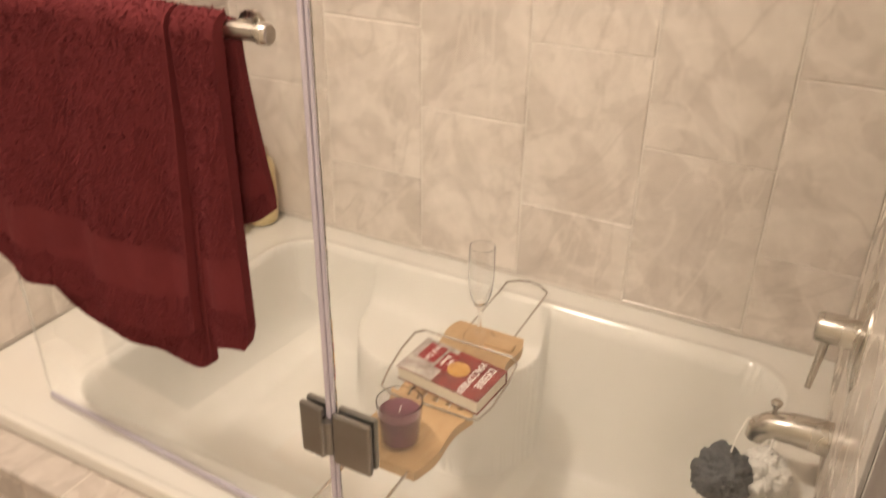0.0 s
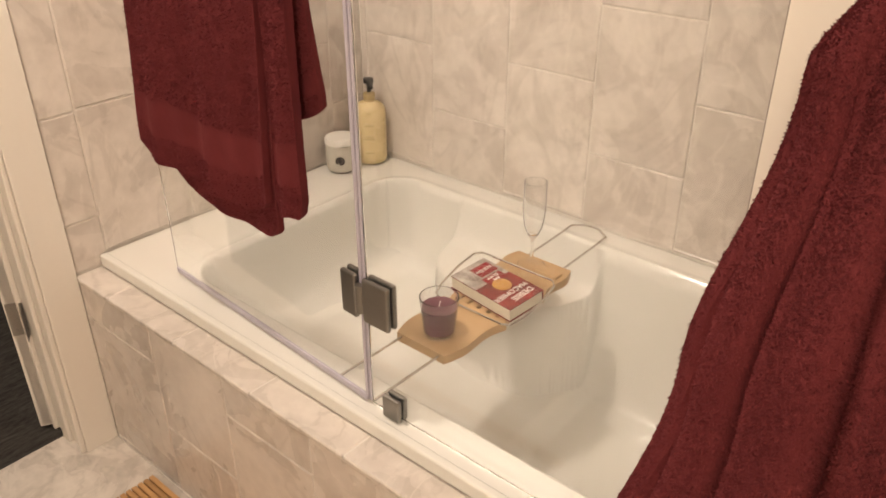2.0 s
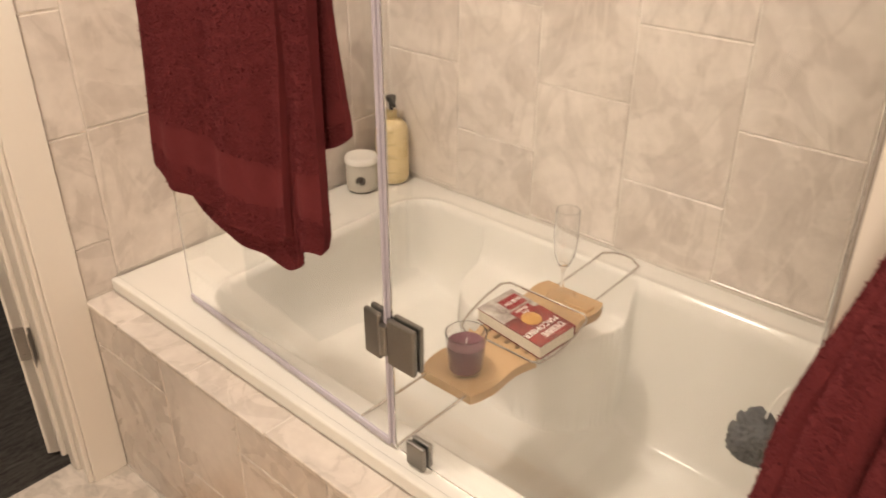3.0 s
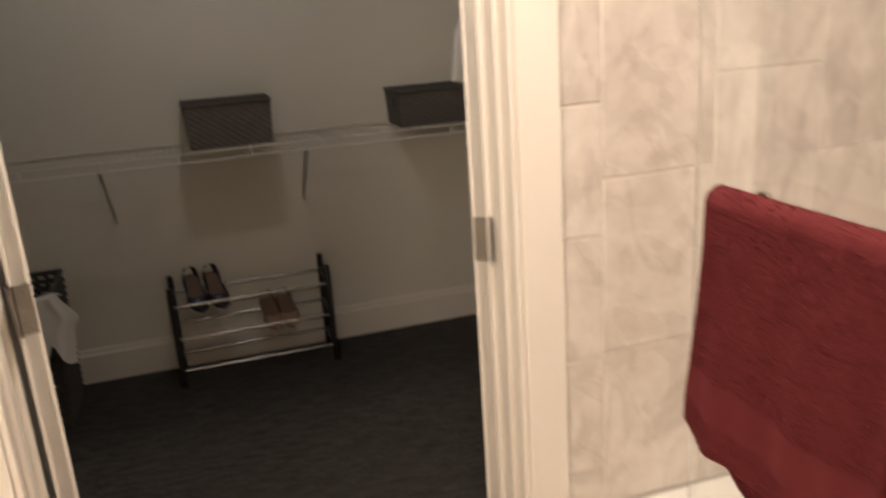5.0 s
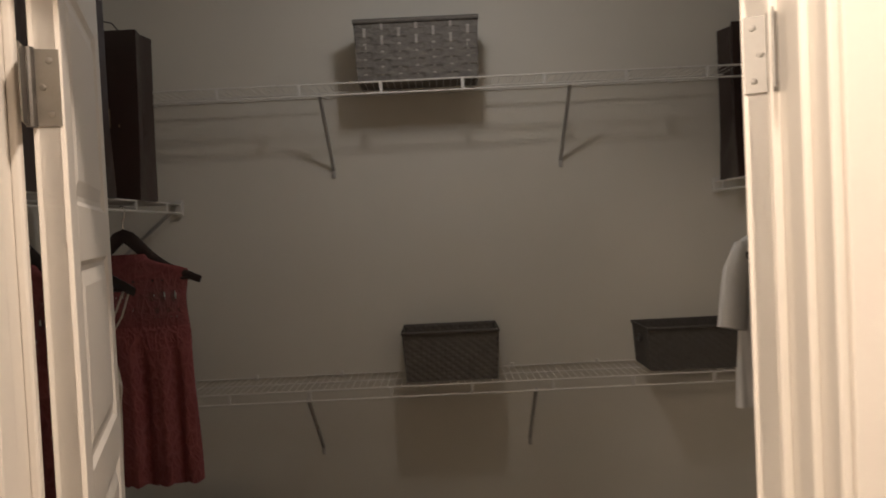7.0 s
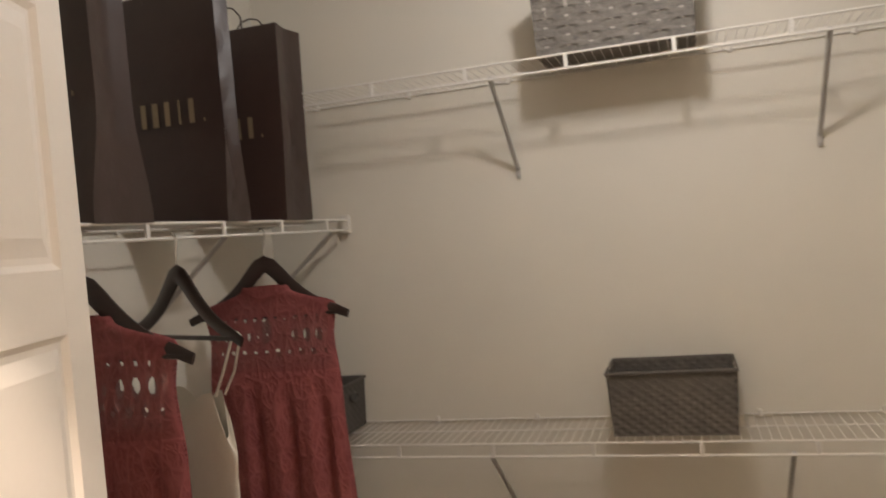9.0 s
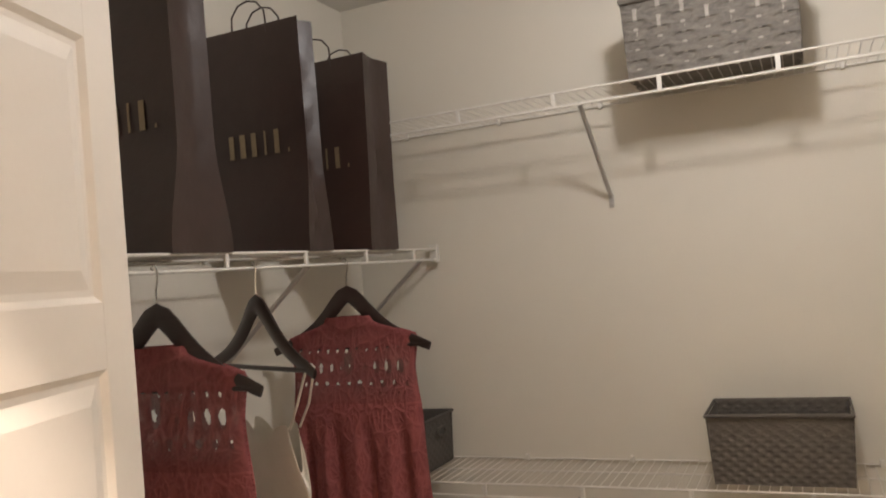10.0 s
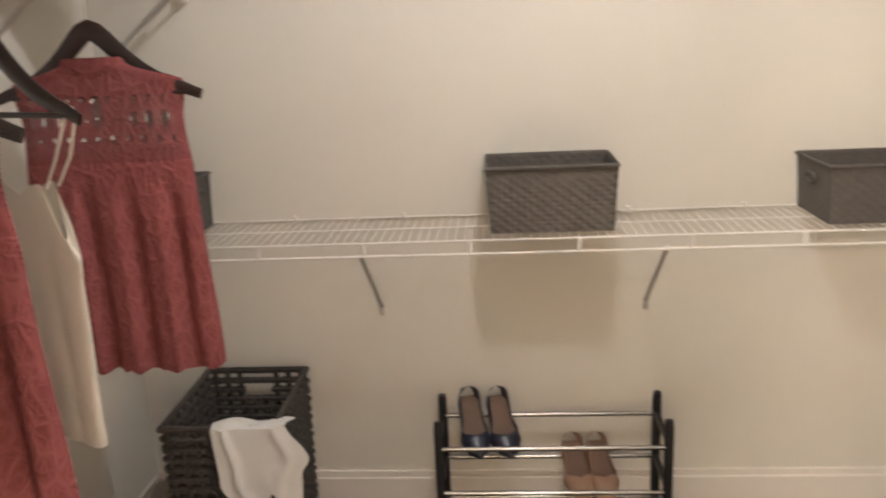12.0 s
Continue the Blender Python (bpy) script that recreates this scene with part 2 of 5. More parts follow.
HANGER = material("espresso_wood", (0.040, 0.022, 0.017), (0.022, 0.012, 0.010), rough=0.32, scale=10, fine=70, stretch=(1, 1, 8), coat=0.25)
TAN = material("tan_suede", (0.39, 0.25, 0.17), (0.31, 0.19, 0.125), rough=0.7, scale=30)
SOLE = material("beige_insole", (0.175, 0.10, 0.06), (0.12, 0.066, 0.04), rough=0.6)
NAVY_SHOE = material("navy_patent", (0.016, 0.018, 0.034), (0.010, 0.012, 0.022), rough=0.3, scale=20)
LOOFAH = material("charcoal_mesh", (0.085, 0.095, 0.105), (0.035, 0.040, 0.046), rough=0.6, scale=60, fine=200, bump=0.002)
LOOFAH_W = material("white_mesh", (0.72, 0.70, 0.66), (0.6, 0.58, 0.54), rough=0.6, scale=60, fine=200, bump=0.002)
PORCELAIN = material("white_porcelain", (0.82, 0.80, 0.76), (0.80, 0.78, 0.74), rough=0.1, coat=0.4, rough_var=0.03)


# ---- builders ----
def part(name, bm, mat, parent=None, label="", smooth=False, crease=40):
    me = bpy.data.meshes.new(name)
    bmesh.ops.recalc_face_normals(bm, faces=bm.faces)
    if smooth:
        for f in bm.faces:
            f.smooth = True
    bm.to_mesh(me)
    bm.free()
    me.materials.append(mat)
    ob = new(name, me)
    ob.parent = parent
    if smooth and crease:
        me.set_sharp_from_angle(angle=radians(crease))
    if label:
        ob["label"] = label
    return ob


def thing(name, where, label, category, group="", turn=0.0):
    ob = new(name)
    ob.empty_display_size = 0.05
    ob.matrix_world = pose(*where, 0, 0, turn)
    return tagged(ob, label, category, group)


def box(bm, a, b, bevel=0.0, segments=2, m=None):
    a, b = Vector(a), Vector(b)
    made = bmesh.ops.create_cube(bm, size=1.0, matrix=Matrix.Translation((a + b) / 2) @ Matrix.Diagonal((*[abs(c) for c in (b - a)], 1)))
    vs = made["verts"]
    if bevel:
        es = list({e for v in vs for e in v.link_edges})
        out = bmesh.ops.bevel(bm, geom=es, offset=bevel, segments=segments, affect="EDGES", profile=0.5)
        vs = list({v for f in out["faces"] for v in f.verts} | {v for v in vs if v.is_valid})
    if m is not None:
        bmesh.ops.transform(bm, matrix=m, verts=list(set(vs)))
    return bm


def boxes(*items, bevel=0.0):
    bm = bmesh.new()
    for a, b in items:
        box(bm, a, b, bevel)
    return bm


def sweep(bm, pts, radius, sides=8, flat=1.0, closed=False, up=None):
    """A tube along pts; radius a number or one per point; flat squeezes its section along `up`."""
    pts = [Vector(p) for p in pts]
    n = len(pts)
    radii = radius if isinstance(radius, (list, tuple)) else [radius] * n
    rings, ref = [], None
    for i, p in enumerate(pts):
        if closed:
            d = (pts[(i + 1) % n] - pts[i - 1]).normalized()
        else:
            d = (pts[min(i + 1, n - 1)] - pts[max(i - 1, 0)]).normalized()
        if up is not None:
            a = Vector(up)
        elif ref is None:
            a = Vector((0, 0, 1)) if abs(d.z) < 0.9 else Vector((1, 0, 0))
        else:
            a = ref
        a = (a - d * a.dot(d)).normalized()
        ref = a
        c = d.cross(a)
        rings.append([bm.verts.new(p + (a * math.cos(t) * flat + c * math.sin(t)) * radii[i])
                      for t in (2 * math.pi * k / sides for k in range(sides))])
    for i in range(n if closed else n - 1):
        r, s = rings[i], rings[(i + 1) % n]
        for k in range(sides):
            bm.faces.new((r[k], r[(k + 1) % sides], s[(k + 1) % sides], s[k]))
    if not closed:
        bm.faces.new(rings[0])
        bm.faces.new(rings[-1])
    return bm


def lathe(bm, profile, sides=32, centre=(0, 0, 0), m=None):
    """Turns a profile of (radius, height) round z."""
    c, rings, made = Vector(centre), [], []
    for r, z in profile:
        if r < 1e-5:
            ring = [bm.verts.new(c + Vector((0, 0, z)))]
        else:
            ring = [bm.verts.new(c + Vector((r * math.cos(t), r * math.sin(t), z))) for t in (2 * math.pi * k / sides for k in range(sides))]
        made += ring
        rings.append(ring)
    for r, s in zip(rings, rings[1:]):
        for k in range(sides):
            a, b, d, e = r[k % len(r)], r[(k + 1) % len(r)], s[(k + 1) % len(s)], s[k % len(s)]
            q = list(dict.fromkeys((a, b, d, e)))
            if len(q) > 2:
                bm.faces.new(q)
    if m is not None:
        bmesh.ops.transform(bm, matrix=m, verts=made)
    return bm


def slab(fn, nu, nv, thick, keep=None):
    """A sheet of cloth or board with a thickness: fn(u, v) gives its middle; keep(u, v) tells which cells stay."""
    bm = bmesh.new()
    P = [[Vector(fn(i / nu, j / nv)) for j in range(nv + 1)] for i in range(nu + 1)]
    front, back = [], []
    for i in range(nu + 1):
        f, b = [], []
        for j in range(nv + 1):
            du = P[min(i + 1, nu)][j] - P[max(i - 1, 0)][j]
            dv = P[i][min(j + 1, nv)] - P[i][max(j - 1, 0)]
            n = du.cross(dv)
            n = n.normalized() * thick / 2 if n.length > 1e-9 else Vector((0, thick / 2, 0))
            f.append(bm.verts.new(P[i][j] + n))
            b.append(bm.verts.new(P[i][j] - n))
        front.append(f)
        back.append(b)
    cell = lambda i, j: 0 <= i < nu and 0 <= j < nv and (keep is None or keep((i + 0.5) / nu, (j + 0.5) / nv))
    for i in range(nu):
        for j in range(nv):
            if not cell(i, j):
                continue
            for s in (front, back):
                bm.faces.new((s[i][j], s[i + 1][j], s[i + 1][j + 1], s[i][j + 1]))
            for di, dj, p, q in ((-1, 0, (i, j), (i, j + 1)), (1, 0, (i + 1, j), (i + 1, j + 1)), (0, -1, (i, j), (i + 1, j)), (0, 1, (i, j + 1), (i + 1, j + 1))):
                if not cell(i + di, j + dj):
                    bm.faces.new((front[p[0]][p[1]], front[q[0]][q[1]], back[q[0]][q[1]], back[p[0]][p[1]]))
    for v in [v for v in bm.verts if not v.link_faces]:
        bm.verts.remove(v)
    return bm


def pile(fn, count, length, mat, parent, seed, lift=0.005, band=(2, 2)):
    """Short terry loops over both faces of a cloth given by fn(u, v)."""
    rng = np.random.default_rng(seed)
    n = 160
    G = np.array([[tuple(fn(i / n, j / n)) for j in range(n + 1)] for i in range(n + 1)])
    N = np.cross(np.gradient(G, axis=0), np.gradient(G, axis=1))
    N /= np.linalg.norm(N, axis=2, keepdims=True) + 1e-12
    uv = rng.random((count, 2))
    uv = uv[(uv[:, 1] < band[0]) | (uv[:, 1] > band[1])] * (n - 1)
    count = len(uv)
    i, f = uv.astype(int), uv % 1
    lerp = lambda A: (A[i[:, 0], i[:, 1]] * ((1 - f[:, 0]) * (1 - f[:, 1]))[:, None] + A[i[:, 0] + 1, i[:, 1]] * (f[:, 0] * (1 - f[:, 1]))[:, None]
                      + A[i[:, 0], i[:, 1] + 1] * ((1 - f[:, 0]) * f[:, 1])[:, None] + A[i[:, 0] + 1, i[:, 1] + 1] * (f[:, 0] * f[:, 1])[:, None])
    nn = lerp(N) * np.where(rng.random(count) < 0.5, 1, -1)[:, None]
    side = np.cross(nn, rng.normal(size=(count, 3)))
    side *= length * 0.35 / (np.linalg.norm(side, axis=1, keepdims=True) + 1e-12)
    base = lerp(G) + nn * lift
    tip = base + nn * (length * (0.6 + 0.7 * rng.random((count, 1)))) + (rng.random((count, 3)) - (0.5, 0.5, 0.75)) * length * 0.8
    verts = np.stack([base - side, base + side, tip + side * 0.7, tip - side * 0.7], axis=1).reshape(-1, 3)
    me = bpy.data.meshes.new("terry_pile")
    me.from_pydata(verts.tolist(), [], np.arange(4 * count).reshape(-1, 4).tolist())
    me.materials.append(mat)
    ob = new("terry_pile", me)
    ob.parent = parent
    return tagged(ob, kind="stuff")


def smoothstep(a, b, x):
    t = max(0.0, min(1.0, (x - a) / (b - a)))
    return t * t * (3 - 2 * t)


def lerp_table(table, x):
    for (a, va), (b, vb) in zip(table, table[1:]):
        if x <= b:
            return va + (vb - va) * smoothstep(a, b, x)
    return table[-1][1]


def structure(ob, label="", category=""):
    return tagged(ob, label, category, kind="structure")


def lettering(name, text, size, m, mat, parent, align="CENTER"):
    cu = bpy.data.curves.new(name, "FONT")
    cu.body, cu.size, cu.extrude, cu.align_x, cu.align_y = text, size, 0.0004, align, "CENTER"
    tmp = new(name, cu)
    bpy.context.view_layer.update()
    me = bpy.data.meshes.new_from_object(tmp.evaluated_get(bpy.context.evaluated_depsgraph_get()))
    bpy.data.objects.remove(tmp)
    me.transform(m)
    me.materials.clear()
    me.materials.append(mat)
    ob = new(name, me)
    ob.parent = parent
    return ob


# ---- the rooms ----
XW, XWC = -1.28, -1.415          # bathroom and closet faces of the wall with the door
XC, YL, YR, XB = -3.655, -1.12, 1.58, 0.155   # closet back, closet left and right, tub's tap wall
YB, RIM, APRON = 1.608, 0.503, 0.672
DOOR_L, DOOR_R, DOOR_H = -0.311, 0.598, 2.06
CB, CC = 2.55, 2.60              # ceilings of bathroom and closet
XE, YS = 1.9, -1.9               # far sides of the bathroom

structure(part("floor", boxes(((-1.38, YS, -0.10), (XE, YB + 0.1, -0.0022))), GROUT), "pale tiled bathroom floor with grout joints", "floor")
structure(part("carpet", boxes(((XC - 0.1, YL - 0.1, -0.10), (-1.38, YR + 0.1, -0.001))), CARPET), "dark grey ribbed carpet on the closet floor", "carpet")
wall_door = structure(part("wall_west", boxes(
    ((XWC, YS, 0), (XW - 0.0030, DOOR_L, CC)), ((XWC, DOOR_R, 0), (XW - 0.0060, YB + 0.1, CC)),
    ((XWC, DOOR_L, DOOR_H), (XW - 0.0030, DOOR_R, CC))), WALL), "cream painted wall with a double doorway", "wall")
wall_back = structure(part("wall_north", boxes(((XWC, YB + 0.0030, 0), (XB + 0.2, YB + 0.12, CB))), GROUT), "greige marble tiled wall behind the bathtub", "wall")
bm = bmesh.new()
foot = [(XB, YB + 0.0030), (XB, 0.80), (0.187, 0.64), (XE, 0.64), (XE, YB + 0.0030)]
lo, hi = [bm.verts.new((x, y, 0)) for x, y in foot], [bm.verts.new((x, y, CB)) for x, y in foot]
for k in range(5):
    bm.faces.new((lo[k], lo[(k + 1) % 5], hi[(k + 1) % 5], hi[k]))
bm.faces.new(lo), bm.faces.new(hi)
wall_tap = structure(part("wall_wing", bm, TRIM), "white painted wing wall at the tub's tap end", "wall")
# strip over the slanted wing face, coloured dark to paint the shade there
edge = bmesh.new()
for z in (RIM + 0.002, CB):
    for x, y in ((XB - 0.0030, 0.806), (XB - 0.0030, 0.799), (0.1815, 0.654), (0.1865, 0.654), (0.16, 0.80)):
        edge.verts.new((x, y, z))
edge.verts.ensure_lookup_table()
for k in range(5):
    edge.faces.new([edge.verts[q] for q in (k, (k + 1) % 5, 5 + (k + 1) % 5, 5 + k)])
edge.faces.new(edge.verts[:5]), edge.faces.new(edge.verts[5:])
structure(part("wing_edge_trim", edge, SHADED_TRIM), "stone edge trim on the wing wall, its shade put into the colour", "wall trim")
structure(part("wall_south", boxes(((XWC, YS - 0.1, 0), (XE + 0.1, YS, CB))), WALL), "cream painted bathroom wall", "wall")
structure(part("wall_east", boxes(((XE, YS, 0), (XE + 0.1, 0.64, CB))), WALL), "cream painted bathroom wall", "wall")
structure(part("ceiling_bathroom", boxes(((XW - 0.0030, YS - 0.1, CB), (XE + 0.1, YB + 0.12, CB + 0.1))), CEIL), "plain white bathroom ceiling", "ceiling")
structure(part("wall_closet_back", boxes(((XC - 0.1, YL - 0.1, 0), (XC, YR + 0.1, CC))), WALL), "cream painted closet back wall", "wall")
structure(part("wall_closet_left", boxes(((XC, YL - 0.1, 0), (XWC, YL, CC))), WALL), "cream painted closet side wall", "wall")
structure(part("wall_closet_right", boxes(((XC, YR, 0), (XWC, YR + 0.1, CC))), WALL), "cream painted closet side wall", "wall")
structure(part("ceiling_closet", boxes(((XC - 0.1, YL - 0.1, CC), (XWC, YR + 0.1, CC + 0.1))), CEIL), "plain white closet ceiling", "ceiling")


def baseboard(name, a, b, inward):
    """A skirting board from a to b (x, y) with a stepped top, standing out along inward."""
    (x0, y0), (x1, y1), (ix, iy) = a, b, inward
    bm = bmesh.new()
    for t, h in ((0.016, 0.135), (0.010, 0.158)):
        box(bm, (min(x0, x1 + ix * t, x0 + ix * t), min(y0, y1 + iy * t, y0 + iy * t), 0), (max(x1, x0 + ix * t), max(y1, y0 + iy * t), h), 0.0025, 2)
    structure(part(name, bm, TRIM), "white stepped baseboard along the closet wall", "baseboard")


baseboard("baseboard_back", (XC, YL), (XC, YR), (1, 0))
baseboard("baseboard_left", (XC + 0.02, YL), (XWC, YL), (0, 1))
bm = boxes(((XC + 0.02, YR - 0.016, 0), (XWC, YR, 0.135)), ((XC + 0.02, YR - 0.010, 0), (XWC, YR, 0.158)))
structure(part("baseboard_right", bm, TRIM), "white stepped baseboard along the closet wall", "baseboard")


structure(part("grout_bed_trim", boxes(((XW - 0.0062, APRON - 0.002, 0.3), (XW - 0.0030, YB + 0.003, CB))), GROUT), "pale grout bed behind the end wall tiles", "wall")


# ---- door frame, casings and the two leaves ----
def casing_profile(bm, y_in, y_out, face, z_top, side):
    """One upright of a casing: flat board, raised back band and two small steps at the inner edge. side: +1 stands on +x."""
    lo, hi = min(y_in, y_out), max(y_in, y_out)
    s = 1 if y_out > y_in else -1
    box(bm, (face, lo, 0), (face + side * 0.018, hi, z_top), 0.002)
    box(bm, (face, y_in - s * 0.0, 0), (face + side * 0.012, y_in - s * 0.012, z_top), 0.003)


bm = bmesh.new()
casing_profile(bm, 0.590, APRON + 0.0, XW - 0.008, DOOR_H + 0.07, 1)
casing_profile(bm, -0.302, -0.386, XW - 0.008, DOOR_H + 0.07, 1)
box(bm, (XW - 0.008, -0.386, DOOR_H - 0.01), (XW + 0.0115, APRON, DOOR_H + 0.075), 0.002)
casing_profile(bm, 0.590, 0.672, XWC, DOOR_H + 0.07, -1)
casing_profile(bm, -0.302, -0.386, XWC, DOOR_H + 0.07, -1)
structure(part("door_casing_trim", bm, TRIM), "white moulded casing round the closet doorway", "door casing")
bm = bmesh.new()
for y0, y1, s in ((0.590, DOOR_R, -1), (DOOR_L, -0.302, 1)):
    box(bm, (XWC - 0.004, y0, 0), (XW + 0.003, y1, DOOR_H), 0.0015)
    yy = y0 if s < 0 else y1
    box(bm, (XWC + 0.040, min(yy, yy + s * 0.011), 0), (XWC + 0.075, max(yy, yy + s * 0.011), DOOR_H - 0.01), 0.003)
box(bm, (XWC - 0.004, -0.302, DOOR_H - 0.018), (XW + 0.003, 0.590, DOOR_H), 0.0015)
structure(part("door_jamb_trim", bm, TRIM), "white painted door jamb with stops", "door jamb")

PANELS = [(0.26, 0.565), (0.63, 0.905), (0.97, 1.24), (1.305, 1.57), (1.64, 1.925)]


def door_leaf(name, pivot, turn, hand, label):
    """A moulded leaf 0.43 wide that reaches along -x from its hinge edge; hand: +1 its body lies on +y of the pivot."""
    root = thing(name, (pivot[0], pivot[1], 0), label, "door", turn=turn)
    root["kind"] = "structure"
    w, t, st = 0.447, 0.035, 0.058
    y0, y1 = (0, t) if hand > 0 else (-t, 0)
    core = 0.006
    bm = bmesh.new()
    box(bm, (-w, y0 + core, 0.012), (0, y1 - core, 2.035), 0)
    for a, b in ((-st, 0), (-w, -w + st)):
        box(bm, (a, y0, 0.012), (b, y1, 2.035), 0.0015)
    edges = [0.012] + [z for p in PANELS for z in p] + [2.035]
    for a, b in zip(edges[::2], edges[1::2]):
        box(bm, (-w + st, y0, a), (-st, y1, b), 0.0)
    part("leaf_frame", bm, TRIM, root)
    for a, b in PANELS:
        bm = bmesh.new()
        x0, x1 = -w + st, -st
        for yf, d in ((y0, 1), (y1, -1)):
            rings = []
            for inset, depth in ((0.0, 0.0), (0.007, 0.0055), (0.014, 0.0058), (0.034, 0.0008)):
                rings.append([bm.verts.new((x, yf + d * depth, z)) for x, z in
                              ((x0 + inset, a + inset), (x1 - inset, a + inset), (x1 - inset, b - inset), (x0 + inset, b - inset))])
            for r, s in zip(rings, rings[1:]):
                for k in range(4):
                    bm.faces.new((r[k], r[(k + 1) % 4], s[(k + 1) % 4], s[k]))
            bm.faces.new(rings[-1])
        part("panel", bm, TRIM, root)
    for z in (0.340, 1.071, 1.775):
        bm = bmesh.new()
        ya = y0 if hand > 0 else y1
        box(bm, (0.0, y0 + 0.003 if hand < 0 else y0, z - 0.0445), (0.0022, y1 if hand < 0 else y1 - 0.003, z + 0.0445), 0.0)
        sweep(bm, [(0.004, ya, z - 0.046), (0.004, ya, z + 0.046)], 0.0065, 12)
        for k in (-0.031, 0.0, 0.031):
            lathe(bm, [(0, 0.0012), (0.0035, 0.0008), (0.004, 0)], 10, m=pose(0.0022, (y0 + y1) / 2 + 0.004 * (1 if hand > 0 else -1) * (-1 if k == 0 else 1), z + k, 0, 90, 0))
        hinge = part("hinge", bm, HINGE, root, "brushed nickel butt hinge")
        bm = bmesh.new()
        s = -1 if hand > 0 else 1
        box(bm, (0.004, ya + s * 0.0035 - 0.001, z - 0.0445), (0.042, ya + s * 0.0035 + 0.001, z + 0.0445), 0.0)
        part("hinge_plate", bm, HINGE, hinge)
    return root


door_leaf("door_1", (-1.424, -0.277), 17.0, 1, "white moulded panel closet door leaf, open into the closet")
door_leaf("door_2", (-1.424, 0.586), -27.0, -1, "white moulded panel closet door leaf, standing fully open")

switch = thing("light_switch", (XW - 0.0030, -0.455, 1.12), "white rocker light switch plate beside the doorway", "switch")
part("plate", box(bmesh.new(), (0, -0.036, -0.058), (0.006, 0.036, 0.058), 0.003), WHITE, switch)
part("rocker", box(bmesh.new(), (0.004, -0.016, -0.033), (0.009, 0.016, 0.033), 0.0015), WHITE, switch)

# ---- bathtub ----
TX0, TX1, TY0 = XW + 0.002, XB - 0.001, 0.742
bm = bmesh.new()
NX, NY = 300, 200
IX0, IX1, IY0, IY1 = -1.075, 0.080, 0.835, 1.528


def tub_height(x, y):
    """The tub's surface: flat rim, rounded basin, sloping back, raised arm rests and a step before the deep end."""
    cx, cy, hx, hy = (IX0 + IX1) / 2, (IY0 + IY1) / 2, (IX1 - IX0) / 2, (IY1 - IY0) / 2
    r = 0.095
    qx, qy = abs(x - cx) - (hx - r), abs(y - cy) - (hy - r)
    d = -(math.hypot(max(qx, 0), max(qy, 0)) + min(max(qx, qy), 0) - r)
    if d <= 0:
        return RIM + 0.004 * smoothstep(-0.03, 0, d) - 0.004
    floor_z = lerp_table(((-1.1, 0.33), (-0.95, 0.26), (-0.56, 0.165), (-0.42, 0.14), (-0.36, 0.105), (0.1, 0.095)), x)
    arm = 0.0
    if -0.85 < x < -0.40:
        bulge = 0.235 * math.sqrt(max(0.0, 1 - abs((x + 0.620) / 0.222) ** 3))
        for side, deep in ((IY1 - y, bulge), (y - IY0, bulge * 0.35)):
            arm = max(arm, smoothstep(deep + 0.012, deep - 0.016, side) * 0.392)
    floor_z = max(floor_z, arm)
    drop = 1 - max(0.0, 1 - d / 0.072) ** 4
    return RIM + (floor_z - RIM) * drop


xs = [TX0 + (TX1 - TX0) * i / NX for i in range(NX + 1)]
ys = [TY0 + (YB - TY0) * j / NY for j in range(NY + 1)]
grid = [[bm.verts.new((x, y, tub_height(x, y))) for y in ys] for x in xs]
for i in range(NX):
    for j in range(NY):
        bm.faces.new((grid[i][j], grid[i + 1][j], grid[i + 1][j + 1], grid[i][j + 1]))
tub = thing("bathtub", ((TX0 + TX1) / 2, (TY0 + YB) / 2, 0), "white acrylic drop-in bathtub set in a tiled surround", "bathtub")
inv = Matrix.Translation((-(TX0 + TX1) / 2, -(TY0 + YB) / 2, 0))
bmesh.ops.transform(bm, matrix=inv, verts=bm.verts)
part("basin", bm, ACRYLIC, tub, smooth=True, crease=0)
bm = bmesh.new()
box(bm, (TX0, TY0 - 0.006, 0.472), (TX1, TY0 + 0.012, RIM + 0.0005), 0.005, 3)
box(bm, (TX0, TY0 + 0.001, 0.05), (TX1, TY0 + 0.01, 0.48))
bmesh.ops.transform(bm, matrix=inv, verts=bm.verts)
part("front_lip", bm, ACRYLIC, tub)
bm = bmesh.new()
lathe(bm, [(0, 0.004), (0.026, 0.004), (0.033, 0.0), (0.034, -0.004)], 28, m=pose(-0.05, 1.21, 0.101))
bmesh.ops.transform(bm, matrix=inv, verts=bm.verts)
part("drain", bm, CHROME, tub, "chrome drain", True)
bm = bmesh.new()
lathe(bm, [(0, 0.012), (0.028, 0.011), (0.036, 0.004), (0.037, -0.02)], 28, m=pose(0.045, 1.16, 0.385, 0, -78, 0))
bmesh.ops.transform(bm, matrix=inv, verts=bm.verts)
part("overflow_cover", bm, CHROME, tub, "chrome overflow cover", True)
structure(part("tub_surround", boxes(((XW - 0.0030, APRON + 0.0022, 0), (XB + 0.03, TY0 + 0.005, 0.4688))), GROUT), "marble tiled ledge in front of the bathtub", "tub surround")

